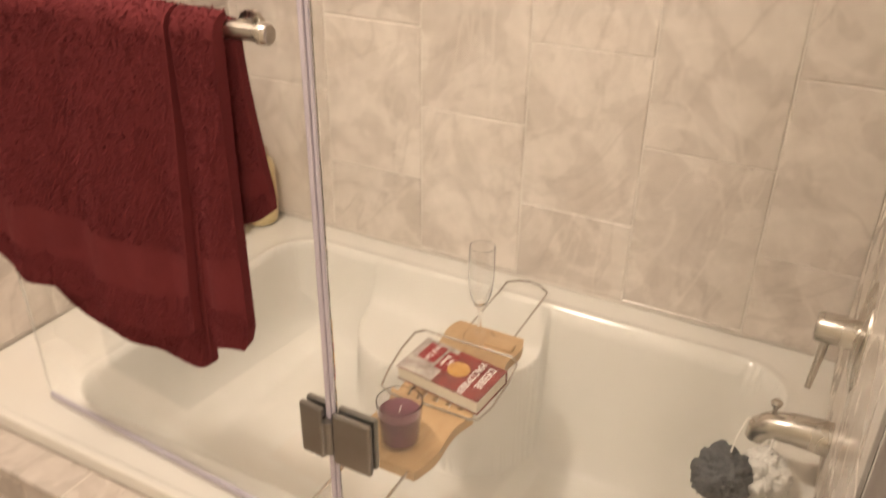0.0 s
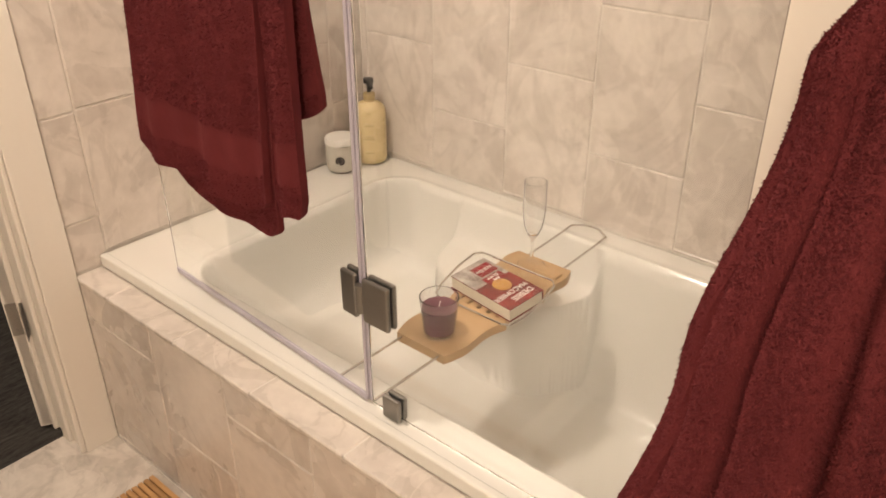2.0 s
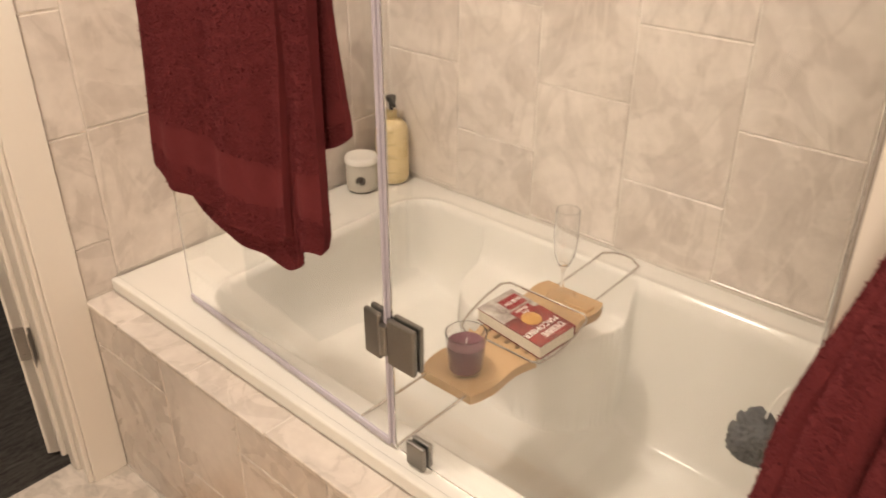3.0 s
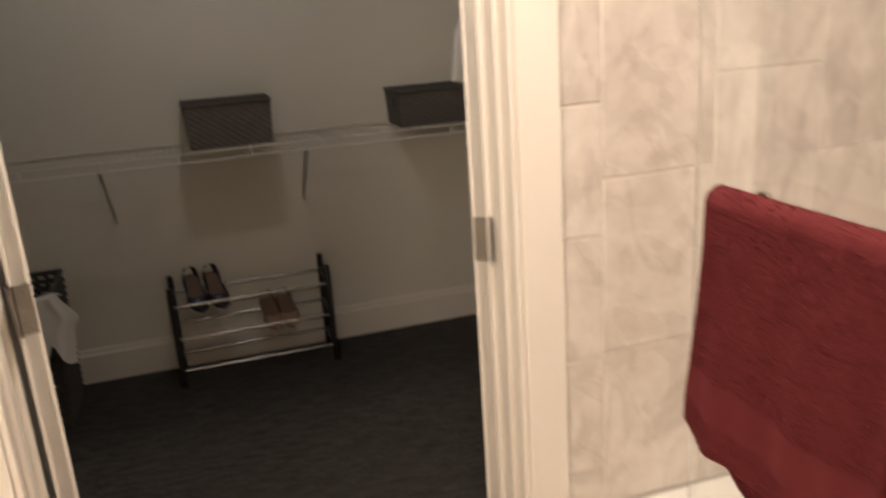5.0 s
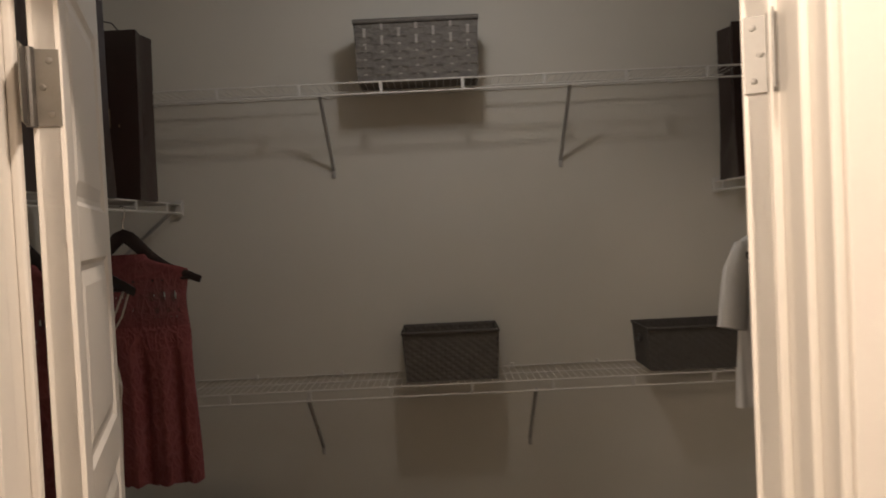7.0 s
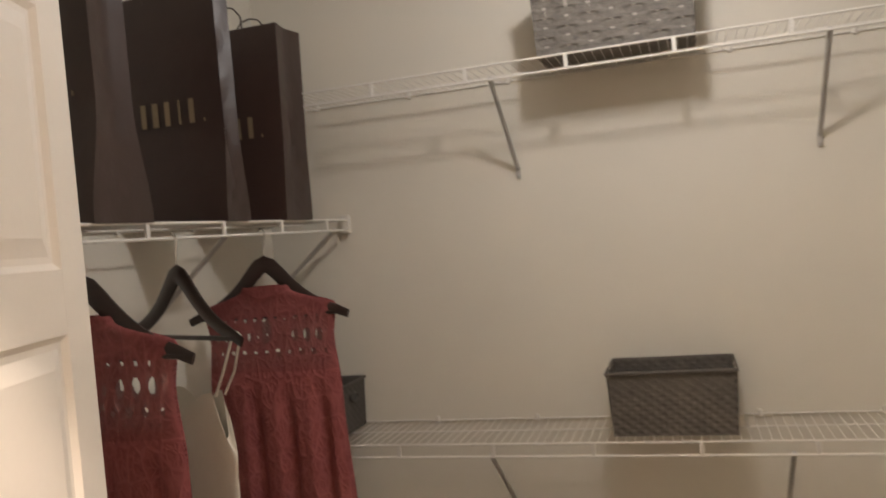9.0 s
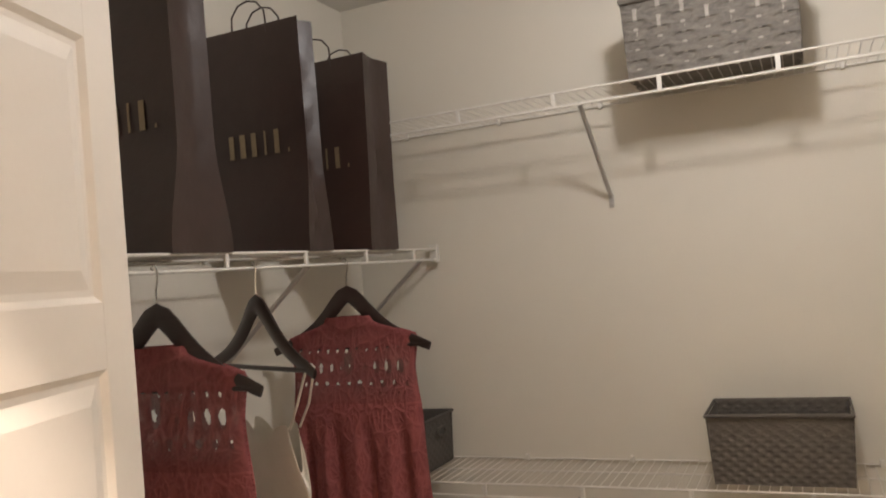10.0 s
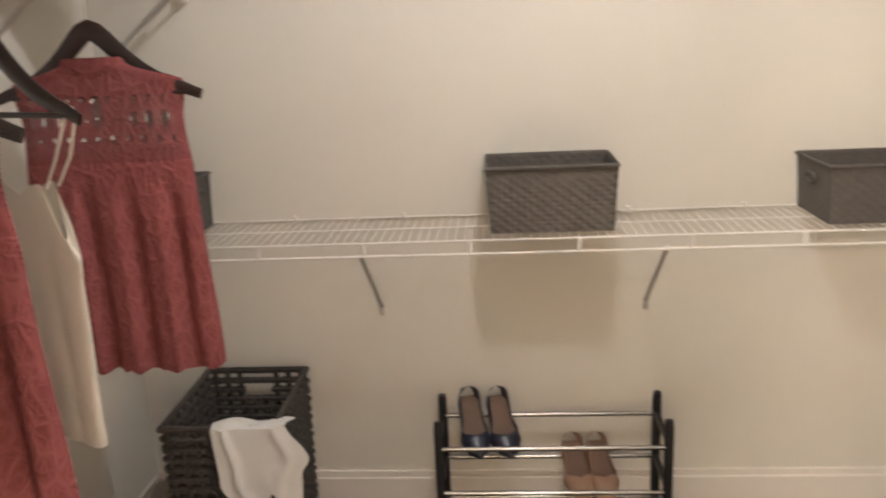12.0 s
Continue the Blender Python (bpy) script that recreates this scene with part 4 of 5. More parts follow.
# ---- wire shelves ----
def wire_shelf(name, length, depth, gap, lip, label, spacer, first, brackets, ends=(False, False)):
    """A ventilated shelf: local x along its length, y out from the wall, z=0 its top."""
    root = thing(name, (0, 0, 0), label, "wire shelf", "closet wire shelves")
    bm = bmesh.new()
    n = int(length / gap)
    for k in range(n + 1):
        x = k * gap
        sweep(bm, [(x, 0.006, 0), (x, depth, 0)], 0.0010, 4)
    tagged(part("wire_grid", bm, WIRE, root), kind="stuff")
    for y, z, r in ((0.006, 0.002, 0.003), (depth * 0.45, -0.003, 0.003), (depth, 0.0005, 0.0034), (depth + 0.001, -lip, 0.0038)):
        part("rod", sweep(bmesh.new(), [(0, y, z), (length, y, z)], r, 8), WIRE, root)
    x = first
    while x < length:
        part("lip_spacer", box(bmesh.new(), (x - 0.006, depth - 0.003, -lip), (x + 0.006, depth + 0.004, 0.0), 0.001, 1), WIRE, root)
        x += spacer
    for x, rise in brackets:
        bm = sweep(bmesh.new(), [(x, depth - 0.004, -lip + 0.004), (x, depth * 0.5, -rise * 0.52), (x, 0.008, -rise + 0.02)], 0.0070, 8)
        box(bm, (x - 0.007, 0.0, -rise - 0.012), (x + 0.007, 0.010, -rise + 0.028), 0.002)
        lathe(bm, [(0.004, 0), (0.003, 0.003), (0, 0.0035)], 10, m=pose(x, 0.010, -rise - 0.002, -90, 0, 0))
        part("bracket", bm, SHADED_BRACKET, root, "white-grey metal support bracket, coloured darker for its shaded underside")
    x = 0.12
    while x < length:
        part("wall_clip", box(bmesh.new(), (x - 0.006, 0.0, -0.006), (x + 0.006, 0.012, 0.016), 0.002), WIRE, root)
        x += 0.3365
    for use, x in zip(ends, (0.0, length)):
        if use:
            bm = boxes(((x - 0.004, depth - 0.02, -lip - 0.010), (x + 0.012, depth + 0.010, 0.016)), bevel=0.003)
            part("end_bracket", bm, WIRE, root)
    return root


LEN = YR - YL
to_back = lambda z: Matrix.Translation((XC, YR, z)) @ pose(0, 0, 0, 0, 0, -90)
upper = wire_shelf("wire_shelf", LEN - 0.01, 0.305, 0.0255, 0.040, "white wire shelf high on the closet back wall", 0.29, YR - 0.295 - 3 * 0.29, [(YR - 0.676, 0.30), (YR + 0.214, 0.30), (0.12, 0.30)])
upper.matrix_world = to_back(2.110)
lower = wire_shelf("wire_shelf", LEN - 0.01, 0.305, 0.0255, 0.036, "white wire shelf halfway up the closet back wall", 0.29, YR - 0.278 - 3 * 0.29, [(YR - 0.508, 0.30), (YR + 0.310, 0.30), (0.15, 0.30)])
lower.matrix_world = to_back(1.022)
left_shelf = wire_shelf("wire_shelf", 2.05, 0.305, 0.0255, 0.034, "white wire shelf with hanging rail on the closet side wall", 0.30, 0.17, [(0.10, 0.30), (0.748, 0.30), (1.50, 0.30)], (True, False))
left_shelf.matrix_world = Matrix.Translation((XC + 0.02, YL, 1.722)) @ Matrix.Identity(4)
right_shelf = wire_shelf("wire_shelf", 2.05, 0.305, 0.0255, 0.034, "white wire shelf with hanging rail on the closet side wall", 0.30, 0.17, [(0.3, 0.30), (0.9, 0.30), (1.53, 0.30)], (False, True))
right_shelf.matrix_world = Matrix.Translation((XC + 0.02 + 2.05, YR, 1.712)) @ pose(0, 0, 0, 0, 0, 180)


# ---- baskets and bins ----
def woven_side(bm, p0, p1, lean, h, cols, rows, amp, strip=False):
    """A wall of over-and-under weave from p0 to p1 (x, y), leaning outward by lean over its height."""
    p0, p1 = Vector((*p0, 0)), Vector((*p1, 0))
    d = (p1 - p0)
    n = Vector((d.y, -d.x, 0)).normalized()
    sub = 6 if cols < 10 else 4
    nu, nv = cols * sub, rows * sub
    vs = []
    for i in range(nu + 1):
        col = []
        for j in range(nv + 1):
            u, v = i / nu, j / nv
            a, b = u * cols, v * rows
            c = (int(min(a, cols - 1e-6)) + int(min(b, rows - 1e-6))) % 2
            fa, fb = a % 1, b % 1
            bulge = math.sin(math.pi * fa) * (0.30 + 0.70 * math.sin(math.pi * fb)) if c else 0.25 * math.sin(math.pi * fb) * (1 - math.sin(math.pi * fa))
            widen = 1 + lean * v
            centre = (p0 + p1) / 2
            p = centre + (p0 + d * u - centre) * widen + n * (lean * v * 0.5 * 0.2 + amp * bulge)
            col.append(bm.verts.new((p.x, p.y, h * v)))
        vs.append(col)
    for i in range(nu):
        for j in range(nv):
            bm.faces.new((vs[i][j], vs[i + 1][j], vs[i + 1][j + 1], vs[i][j + 1]))


def basket(name, where, w, d, h, lean, cols, rows, amp, mat, label, category, rim=0.007, holes=False, stakes=False):
    """An open-topped woven box: local x its depth (front at +x), y its width."""
    root = thing(name, where, label, category)
    hw, hd, k = w / 2, d / 2, 1 + lean
    side_cols = max(3, round(cols * d / w))
    for nm, a, b, c in (("front_side", (hd, hw), (hd, -hw), cols), ("back_side", (-hd, -hw), (-hd, hw), cols),
                        ("end_side", (-hd, hw), (hd, hw), side_cols), ("end_side", (hd, -hw), (-hd, -hw), side_cols)):
        bm = bmesh.new()
        woven_side(bm, a, b, lean, h, c, rows, amp)
        a2, b2 = Vector(a), Vector(b)
        mid = (a2 + b2) / 2
        shift = mid * lean
        for v in bm.verts:
            v.co.x += shift.x * v.co.z / h
            v.co.y += shift.y * v.co.z / h
        side = part(nm, bm, mat, root, smooth=True)
        if stakes:
            p0, p1 = Vector(a), Vector(b)
            along, n = (p1 - p0).normalized(), Vector(((p1 - p0).y, -(p1 - p0).x)).normalized()
            for i in range(c):
                for j in range(rows):
                    if (i + j) % 2 == 0:
                        q = p0 + (p1 - p0) * ((i + 0.5) / c) + n * (amp * 0.45) + mid * (lean * (j + 0.5) / rows)
                        z = h * (j + 0.5) / rows
                        m = Matrix.Translation((q.x, q.y, z)) @ pose(0, 0, 0, 0, 0, math.degrees(math.atan2(along.y, along.x)))
                        part("stake", box(bmesh.new(), (-0.0065, -0.004, -h / rows * 0.62), (0.0065, 0.004, h / rows * 0.62), 0.002, 1, m=m), STAKE, side)
    inner = bmesh.new()
    t = 0.006
    lo = [inner.verts.new((sx * (hd - t), sy * (hw - t), 0.004)) for sx, sy in ((1, 1), (-1, 1), (-1, -1), (1, -1))]
    hi = [inner.verts.new((sx * (hd * k - t), sy * (hw * k - t), h)) for sx, sy in ((1, 1), (-1, 1), (-1, -1), (1, -1))]
    for q in range(4):
        inner.faces.new((lo[q], lo[(q + 1) % 4], hi[(q + 1) % 4], hi[q]))
    inner.faces.new(lo)
    part("lining", inner, mat, root)
    part("rim", sweep(bmesh.new(), [(sx * hd * k, sy * hw * k, h) for sx, sy in ((1, 1), (-1, 1), (-1, -1), (1, -1))], rim, 8, closed=True), mat, root)
    if holes:
        for s in (1, -1):
            bm = bmesh.new()
            sweep(bm, [(math.cos(t) * 0.028, s * (hw * k + 0.003), h - 0.048 + math.sin(t) * 0.013) for t in (6.283 * q / 20 for q in range(20))], 0.005, 6, closed=True)
            part("handle_rim", bm, mat, root)
            # no opening is cut: a flat black disc paints the dark inside it
            bm = bmesh.new()
            lathe(bm, [(0, 0.0), (0.026, 0.0)], 20)
            bmesh.ops.transform(bm, matrix=Matrix.Translation((0, s * (hw * k + 0.004), h - 0.048)) @ pose(0, 0, 0, 90, 0, 0) @ Matrix.Diagonal((1, 0.5, 1, 1)), verts=bm.verts)
            part("handle_hole", bm, BLACK, root, "black disc painted as the dark inside of the handle opening")
    return root


Z2 = 1.022 + 0.002
basket("storage_bin", (-3.522, 0.210, Z2), 0.335, 0.225, 0.180, 0.06, 20, 14, 0.0035, WICKER, "dark grey woven storage bin on the lower wire shelf", "storage bin", 0.0055)
basket("storage_bin", (-3.525, 1.105, Z2), 0.335, 0.235, 0.155, 0.06, 20, 12, 0.0018, BIN_GREY, "charcoal storage bin with handle holes on the lower wire shelf", "storage bin", 0.0055, True)
basket("storage_bin", (-3.525, -0.965, Z2), 0.310, 0.20, 0.160, 0.05, 20, 12, 0.0018, BIN_GREY, "charcoal storage bin with handle holes behind the blouses", "storage bin", 0.0055, True)
basket("storage_basket", (-3.478, 0.138, 2.113), 0.430, 0.215, 0.215, 0.03, 7, 8, 0.013, WICKER_LIGHT, "silver-grey chunky woven basket on the upper wire shelf", "storage basket", 0.009, stakes=True)


# ---- laundry hamper with open plaid weave ----
hamper = thing("laundry_hamper", (-3.405, -0.716, 0.0), "tall dark wicker laundry hamper standing on the carpet", "hamper")
HD, HW, HH = 0.195, 0.158, 0.55
for nm, ax, s in (("front_side", 0, 1), ("back_side", 0, -1), ("end_side", 1, 1), ("end_side", 1, -1)):
    half, out = (HW, HD) if ax == 0 else (HD, HW)
    put = (lambda a, o, z, s=s: (s * o, a, z)) if ax == 0 else (lambda a, o, z, s=s: (a, s * o, z))
    for r in range(17):
        z = 0.02 + r * 0.031
        gap = nm == "back_side" and r == 15
        pts = [put((-half + 2 * half * i / 26) * 0.965, (out - 0.012 + 0.02 * z) + 0.003 * math.cos(i * math.pi + r * math.pi), z) for i in range(27)]
        spans = [(0, 10), (17, 27)] if gap else [(0, 27)]
        for a, b in spans:
            part("woven_band", sweep(bmesh.new(), pts[a:b], 0.0136, 6, flat=0.8), WICKER_DARK, hamper, smooth=True)
    for c in range(8):
        a = -half + 2 * half * (c + 0.5) / 8
        part("stake", sweep(bmesh.new(), [put(a, out - 0.012 + 0.02 * z, z) for z in (0.0, 0.25, 0.46 if nm == "back_side" and c in (3, 4) else HH)], 0.0085, 6), WICKER_DARK, hamper, smooth=True)
part("rim", sweep(bmesh.new(), [(sx * HD, sy * HW, HH) for sx, sy in ((1, 1), (-1, 1), (-1, -1), (1, -1))], 0.011, 8, closed=True), WICKER_DARK, hamper)
part("lining", boxes(((-HD + 0.025, -HW + 0.025, 0.004), (HD - 0.025, HW - 0.025, 0.02))), WICKER_DARK, hamper)

linen = thing("white_garment", (-3.405 + HD, -0.640, HH), "white cotton garment draped over the hamper's front edge", "garment")


def linen_fn(u, v):
    s = v * 0.42 - 0.10
    r = 0.013
    if s < 0:
        return (s * 0.9, -0.085 + 0.205 * u, r + 0.004 + s * 0.35 + 0.006 * math.sin(u * 9))
    t = s / 0.32
    left = lerp_table(((0, -0.085), (0.6, -0.072), (1, -0.010)), t)
    right = lerp_table(((0, 0.12), (0.36, 0.180), (0.52, 0.158), (1, 0.150)), t)
    notch = 0.30 * math.exp(-((u - 0.52) / 0.15) ** 2) * t
    crease = 0.012 * math.exp(-((u - 0.16 - 0.10 * t) / 0.05) ** 2) + 0.008 * math.exp(-((u - 0.85 + 0.2 * t) / 0.06) ** 2)
    return (r + 0.008 + 0.006 * math.sin(u * 7 + t * 3) * t + 0.014 * t + crease, left + (right - left) * u, r + 0.012 * smoothstep(0.7, 1, u) * (1 - t) - s * 0.85 * (1 - notch))


part("cloth", slab(linen_fn, 34, 40, 0.003), COTTON, linen, smooth=True)


# ---- paper bags ----
def paper_bag(where, w, d, h, label, top_lean=0.0, fold=0.02, handles=True, print_bars=True, turn=0.0, squeeze=0.6):
    """A paper carrier: local y its width, x its depth; the wide printed face looks along +x, the gusset along +y."""
    root = thing("paper_bag", where, label, "paper bag", "dark paper bags on the closet shelves", turn)
    bm = bmesh.new()
    n = 30
    rows = []
    for j in range(n + 1):
        v = j / n
        dd = d * (1 - (1 - squeeze) * smoothstep(0.0, 0.42, v))
        f = fold * smoothstep(0.12, 0.45, v)
        wob = 0.003 * math.sin(7 * v + w * 30)
        x0, x1, y0, y1 = -dd / 2 + top_lean * v, dd / 2 + top_lean * v, -w / 2, w / 2
        ring = [(x1, y0), (x1 + wob, (y0 + y1) / 2), (x1, y1)]
        for side, seq in ((1, (1, 2, 3, 4, 5)), (-1, (5, 4, 3, 2, 1))):
            if side < 0:
                ring += [(x0, y1), (x0 - wob, (y0 + y1) / 2), (x0, y0)]
            for q in seq:
                t = q / 6
                crush = noise.noise(Vector((t * 3.1 + w * 40, v * 9 + h * 30, side * 4 + d * 50)))
                crush += 0.6 * noise.noise(Vector((t * 7 + w * 70, v * 21, d * 90)))
                inward = f * (1 - abs(2 * t - 1)) + 0.011 * abs(crush) * math.sin(math.pi * t) * (1 - 0.6 * smoothstep(0.3, 0.6, v))
                ring.append((x1 + (x0 - x1) * t, side * (w / 2 - inward)))
        rows.append([bm.verts.new((x, y, h * v)) for x, y in ring])
    for r, s in zip(rows, rows[1:]):
        for k in range(len(r)):
            bm.faces.new((r[k], r[(k + 1) % len(r)], s[(k + 1) % len(r)], s[k]))
    bm.faces.new(rows[0])
    part("paper_body", bm, BAG, root, smooth=True, crease=24)
    top = d * squeeze / 2
    if handles:
        for s in (1, -1):
            x = s * (top - 0.002) + top_lean
            part("cord_handle", sweep(bmesh.new(), [(x, -0.055, h - 0.02), (x, -0.052, h + 0.035), (x, -0.03, h + 0.062), (x, 0, h + 0.07), (x, 0.03, h + 0.062), (x, 0.052, h + 0.035), (x, 0.055, h - 0.02)], 0.0025, 6), BAG, root)
    if print_bars:
        bm = bmesh.new()
        zc = h * 0.485
        dd = d / 2 * squeeze + top_lean * 0.485 + 0.0035
        for k, ww in enumerate((0.015, 0.017, 0.015, 0.006, 0.015, 0.005)):
            y = -0.080 + k * 0.036
            box(bm, (dd - 0.0004, y - ww / 2, zc - 0.031), (dd + 0.0004, y + ww / 2, zc + (0.031 if k < 5 else -0.022)))
        part("print_mark", bm, BAG_PRINT, root, "pale gold printed marks")
    return root


BAGZ = 1.722 + 0.002
paper_bag((-2.488, -0.955, BAGZ), 0.30, 0.185, 0.60, "large dark brown paper carrier bag standing on the wire shelf", fold=0.010)
paper_bag((-2.925, -0.955, BAGZ), 0.305, 0.11, 0.60, "dark brown paper carrier bag with cord handles on the wire shelf", fold=0.02)
paper_bag((-3.258, -0.965, BAGZ), 0.33, 0.165, 0.575, "dark brown paper carrier bag at the shelf's end", top_lean=-0.03, fold=0.012, squeeze=0.9)
paper_bag((-3.47, 1.42, 1.714), 0.30, 0.19, 0.56, "dark brown paper carrier bag on the opposite wire shelf", fold=0.02, print_bars=False, squeeze=0.8)
paper_bag((-3.18, 1.42, 1.714), 0.30, 0.17, 0.56, "dark brown paper carrier bag on the opposite wire shelf", fold=0.02, print_bars=False)


# ---- hangers and clothes ----
def hanger(where, turn, span=0.24, group="wooden hangers"):
    """A contoured wooden hanger; local y its span, z=0 the rail it hangs from."""
    root = thing("clothes_hanger", where, "dark espresso wooden clothes hanger with a steel hook", "hanger", group, turn)
    pts = [(0, 0, -0.004), (0, -0.008, 0.004), (0, -0.004, 0.010), (0, 0.004, 0.008), (0, 0.008, -0.004), (0, 0.006, -0.022), (0, 0.0, -0.038), (0, 0, -0.078)]
    part("hook", sweep(bmesh.new(), pts, 0.0019, 8), CHROME, root, smooth=True)
    bm = bmesh.new()
    n = 14
    prof = []
    for i in range(-n, n + 1):
        t = abs(i) / n
        y = span * i / n
        z = -0.086 - 0.160 * (1 - math.exp(-(math.hypot(y, 0.03) - 0.03) / 0.10)) - 0.006 * smoothstep(0.85, 1, t)
        prof.append(((0.012 * t * t, y, z), 0.024 * (1 - 0.52 * t)))
    sweep(bm, [p for p, r in prof], [r for p, r in prof], 10, flat=0.34, up=(1, 0, 0))
    part("shoulder_bar", bm, HANGER, root, smooth=True)
    part("trouser_bar", sweep(bmesh.new(), [(0.010, -span * 0.93, -0.226), (0.0, 0, -0.229), (0.010, span * 0.93, -0.226)], 0.0055, 8), HANGER, root, smooth=True)
    return root


def blouse(where, turn, length, label):
    """A sleeveless lace blouse; local y its width, z=0 at the hanger rail; an open-worked yoke above a gathered body."""
    root = thing("lace_blouse", where, label, "blouse", "rose-red lace blouses", turn)
    z_top, z_sh, z_arm, z_hem = -0.143, -0.192, -0.425, -0.190 - length
    yoke = -0.375

    def half(z):
        return lerp_table(((-z_top, 0.066), (-(z_top - 0.012), 0.074), (-z_sh + 0.012, 0.198), (-z_sh + 0.10, 0.186), (-z_arm, 0.196), (-z_hem, 0.212)), -z)

    def tube(z0, z1, nu, nv, sc=1.0, hem=False):
        rows = []
        for j in range(nv + 1):
            z = z0 + (z1 - z0) * j / nv
            w = half(z) * sc
            d = lerp_table(((-z_top, 0.030), (-z_sh, 0.020), (-z_arm, 0.034), (-z_hem, 0.046)), -z)
            ring = []
            for i in range(nu):
                t = 2 * math.pi * i / nu
                cy, cx = math.cos(t), math.sin(t)
                y = w * math.copysign(abs(cy) ** 0.8, cy)
                x = d * math.copysign(abs(cx) ** 0.7, cx)
                g = smoothstep(yoke, yoke - 0.18, z)
                ripple = g * (0.015 * math.sin(y * 66 + 1.2 + 0.8 * math.copysign(1, cx) + z * 1.5) + 0.006 * math.sin(y * 131 + z * 3))
                zz = z
                if hem and j == nv:
                    zz -= 0.008 * abs(math.sin(y * 72))
                if j == 0 and z0 == z_top:
                    zz += -0.034 * math.cos(y / w * 1.5) if cx > 0 else -0.012 * math.cos(y / w * 1.5)
                ring.append((x * (1 + 0.0) + ripple * math.copysign(1, cx) * min(1, abs(cx) * 2), y, zz))
            rows.append(ring)
        return rows

    def skin(rows, keep=None):
        bm = bmesh.new()
        vs = [[bm.verts.new(p) for p in r] for r in rows]
        nu = len(rows[0])
        for j in range(len(rows) - 1):
            for i in range(nu):
                k = (i + 1) % nu
                c = sum((Vector(rows[a][b]) for a, b in ((j, i), (j, k), (j + 1, i), (j + 1, k))), Vector()) / 4
                if keep is None or keep(c):
                    bm.faces.new((vs[j][i], vs[j][k], vs[j + 1][k], vs[j + 1][i]))
        for v in [v for v in bm.verts if not v.link_faces]:
            bm.verts.remove(v)
        return bm

    def open_work(c):
        """Rows of leaf-shaped openings in the yoke and a long keyhole in the middle."""
        if c.z > z_sh - 0.018:
            return True
        if c.x > 0 and (c.y / 0.013) ** 2 + ((c.z + 0.262) / 0.036) ** 2 < 1:
            return False
        for row, (z, ry, rz, pitch) in enumerate(((-0.240, 0.0060, 0.011, 0.030), (-0.284, 0.0098, 0.021, 0.034), (-0.328, 0.0080, 0.011, 0.034), (-0.352, 0.0032, 0.004, 0.017))):
            sh = pitch * 0.5 * (row % 2)
            yy = (c.y + sh + pitch / 2) % pitch - pitch / 2
            if abs(c.y) < 0.022 and row < 2:
                continue
            wob = 0.75 + 0.5 * noise.noise(Vector((round((c.y + sh) / pitch) * 3.1, row * 5.7, 0.3)))
            if (yy / (ry * wob)) ** 2 + ((c.z - z - 0.004 * wob) / (rz * wob)) ** 2 < 1 and abs(c.y) < half(c.z) - 0.016:
                return False
        return True

    part("yoke", skin(tube(z_top, yoke, 420, 110), open_work), LACE_SHEER, root, "open-worked lace yoke", True)
    part("body", skin(tube(yoke, z_hem, 260, 60, hem=True)), LACE, root, smooth=True)
    bm = bmesh.new()
    for s in (1, -1):
        for k in range(26):
            z = z_sh - 0.006 - k * 0.0088
            lathe(bm, [(0, 0.003), (0.003, 0.0), (0, -0.003)], 6, (0.0, s * (half(z) + 0.001), z))
    tagged(part("picot_edging", bm, LACE, root), kind="stuff")
    return root


RAIL = 1.722 - 0.034 + 0.004
rail_y = YL + 0.306
hanger((-3.045, rail_y, RAIL), 0)
hanger((-2.655, rail_y, RAIL), -24)
hanger((-2.352, rail_y, RAIL), 0)
blouse((-3.045, rail_y, RAIL), 0, 0.680, "rose-red sleeveless lace blouse with scalloped hem on a wooden hanger")
blouse((-2.352, rail_y, RAIL), 0, 0.700, "rose-red sleeveless lace blouse on a wooden hanger beside the door")

cami = thing("camisole", (-2.655, rail_y, RAIL), "ivory camisole with thin straps slipping on its hanger", "camisole", turn=-24)


def cami_rows():
    rows = []
    for j in range(41):
        v = j / 40
        z = -0.40 - 0.42 * v
        w = lerp_table(((0, 0.118), (0.12, 0.146), (0.3, 0.140), (1, 0.124)), v)
        ring = []
        for i in range(120):
            t = 2 * math.pi * i / 120
            y, x = w * math.cos(t), 0.022 * math.sin(t)
            dip = 0.0
            if v < 0.3:
                edge = abs(math.cos(t))
                dip = (0.055 * math.sin(min(1, edge / 0.75) * math.pi / 2) if edge < 0.8 else 0.055 - 0.10 * (edge - 0.8) / 0.2) * (1 - v / 0.3)
            x += math.copysign(0.006 * math.sin(y * 60 + 1), math.sin(t)) * v
            ring.append((x, y + 0.02, z + dip + 0.03 * (y / w) * v * -1))
        rows.append(ring)
    return rows


bm = bmesh.new()
rows = cami_rows()
vs = [[bm.verts.new(p) for p in r] for r in rows]
for r, s in zip(vs, vs[1:]):
    for i in range(120):
        bm.faces.new((r[i], r[(i + 1) % 120], s[(i + 1) % 120], s[i]))
part("body", bm, CAMI, cami, smooth=True)
for x in (0.012, -0.012):
    part("strap", sweep(bmesh.new(), [(x, 0.125, -0.352), (x * 1.2, 0.165, -0.30), (x * 0.8, 0.205, -0.222), (0, 0.208, -0.214)], 0.0028, 6), CAMI, cami)


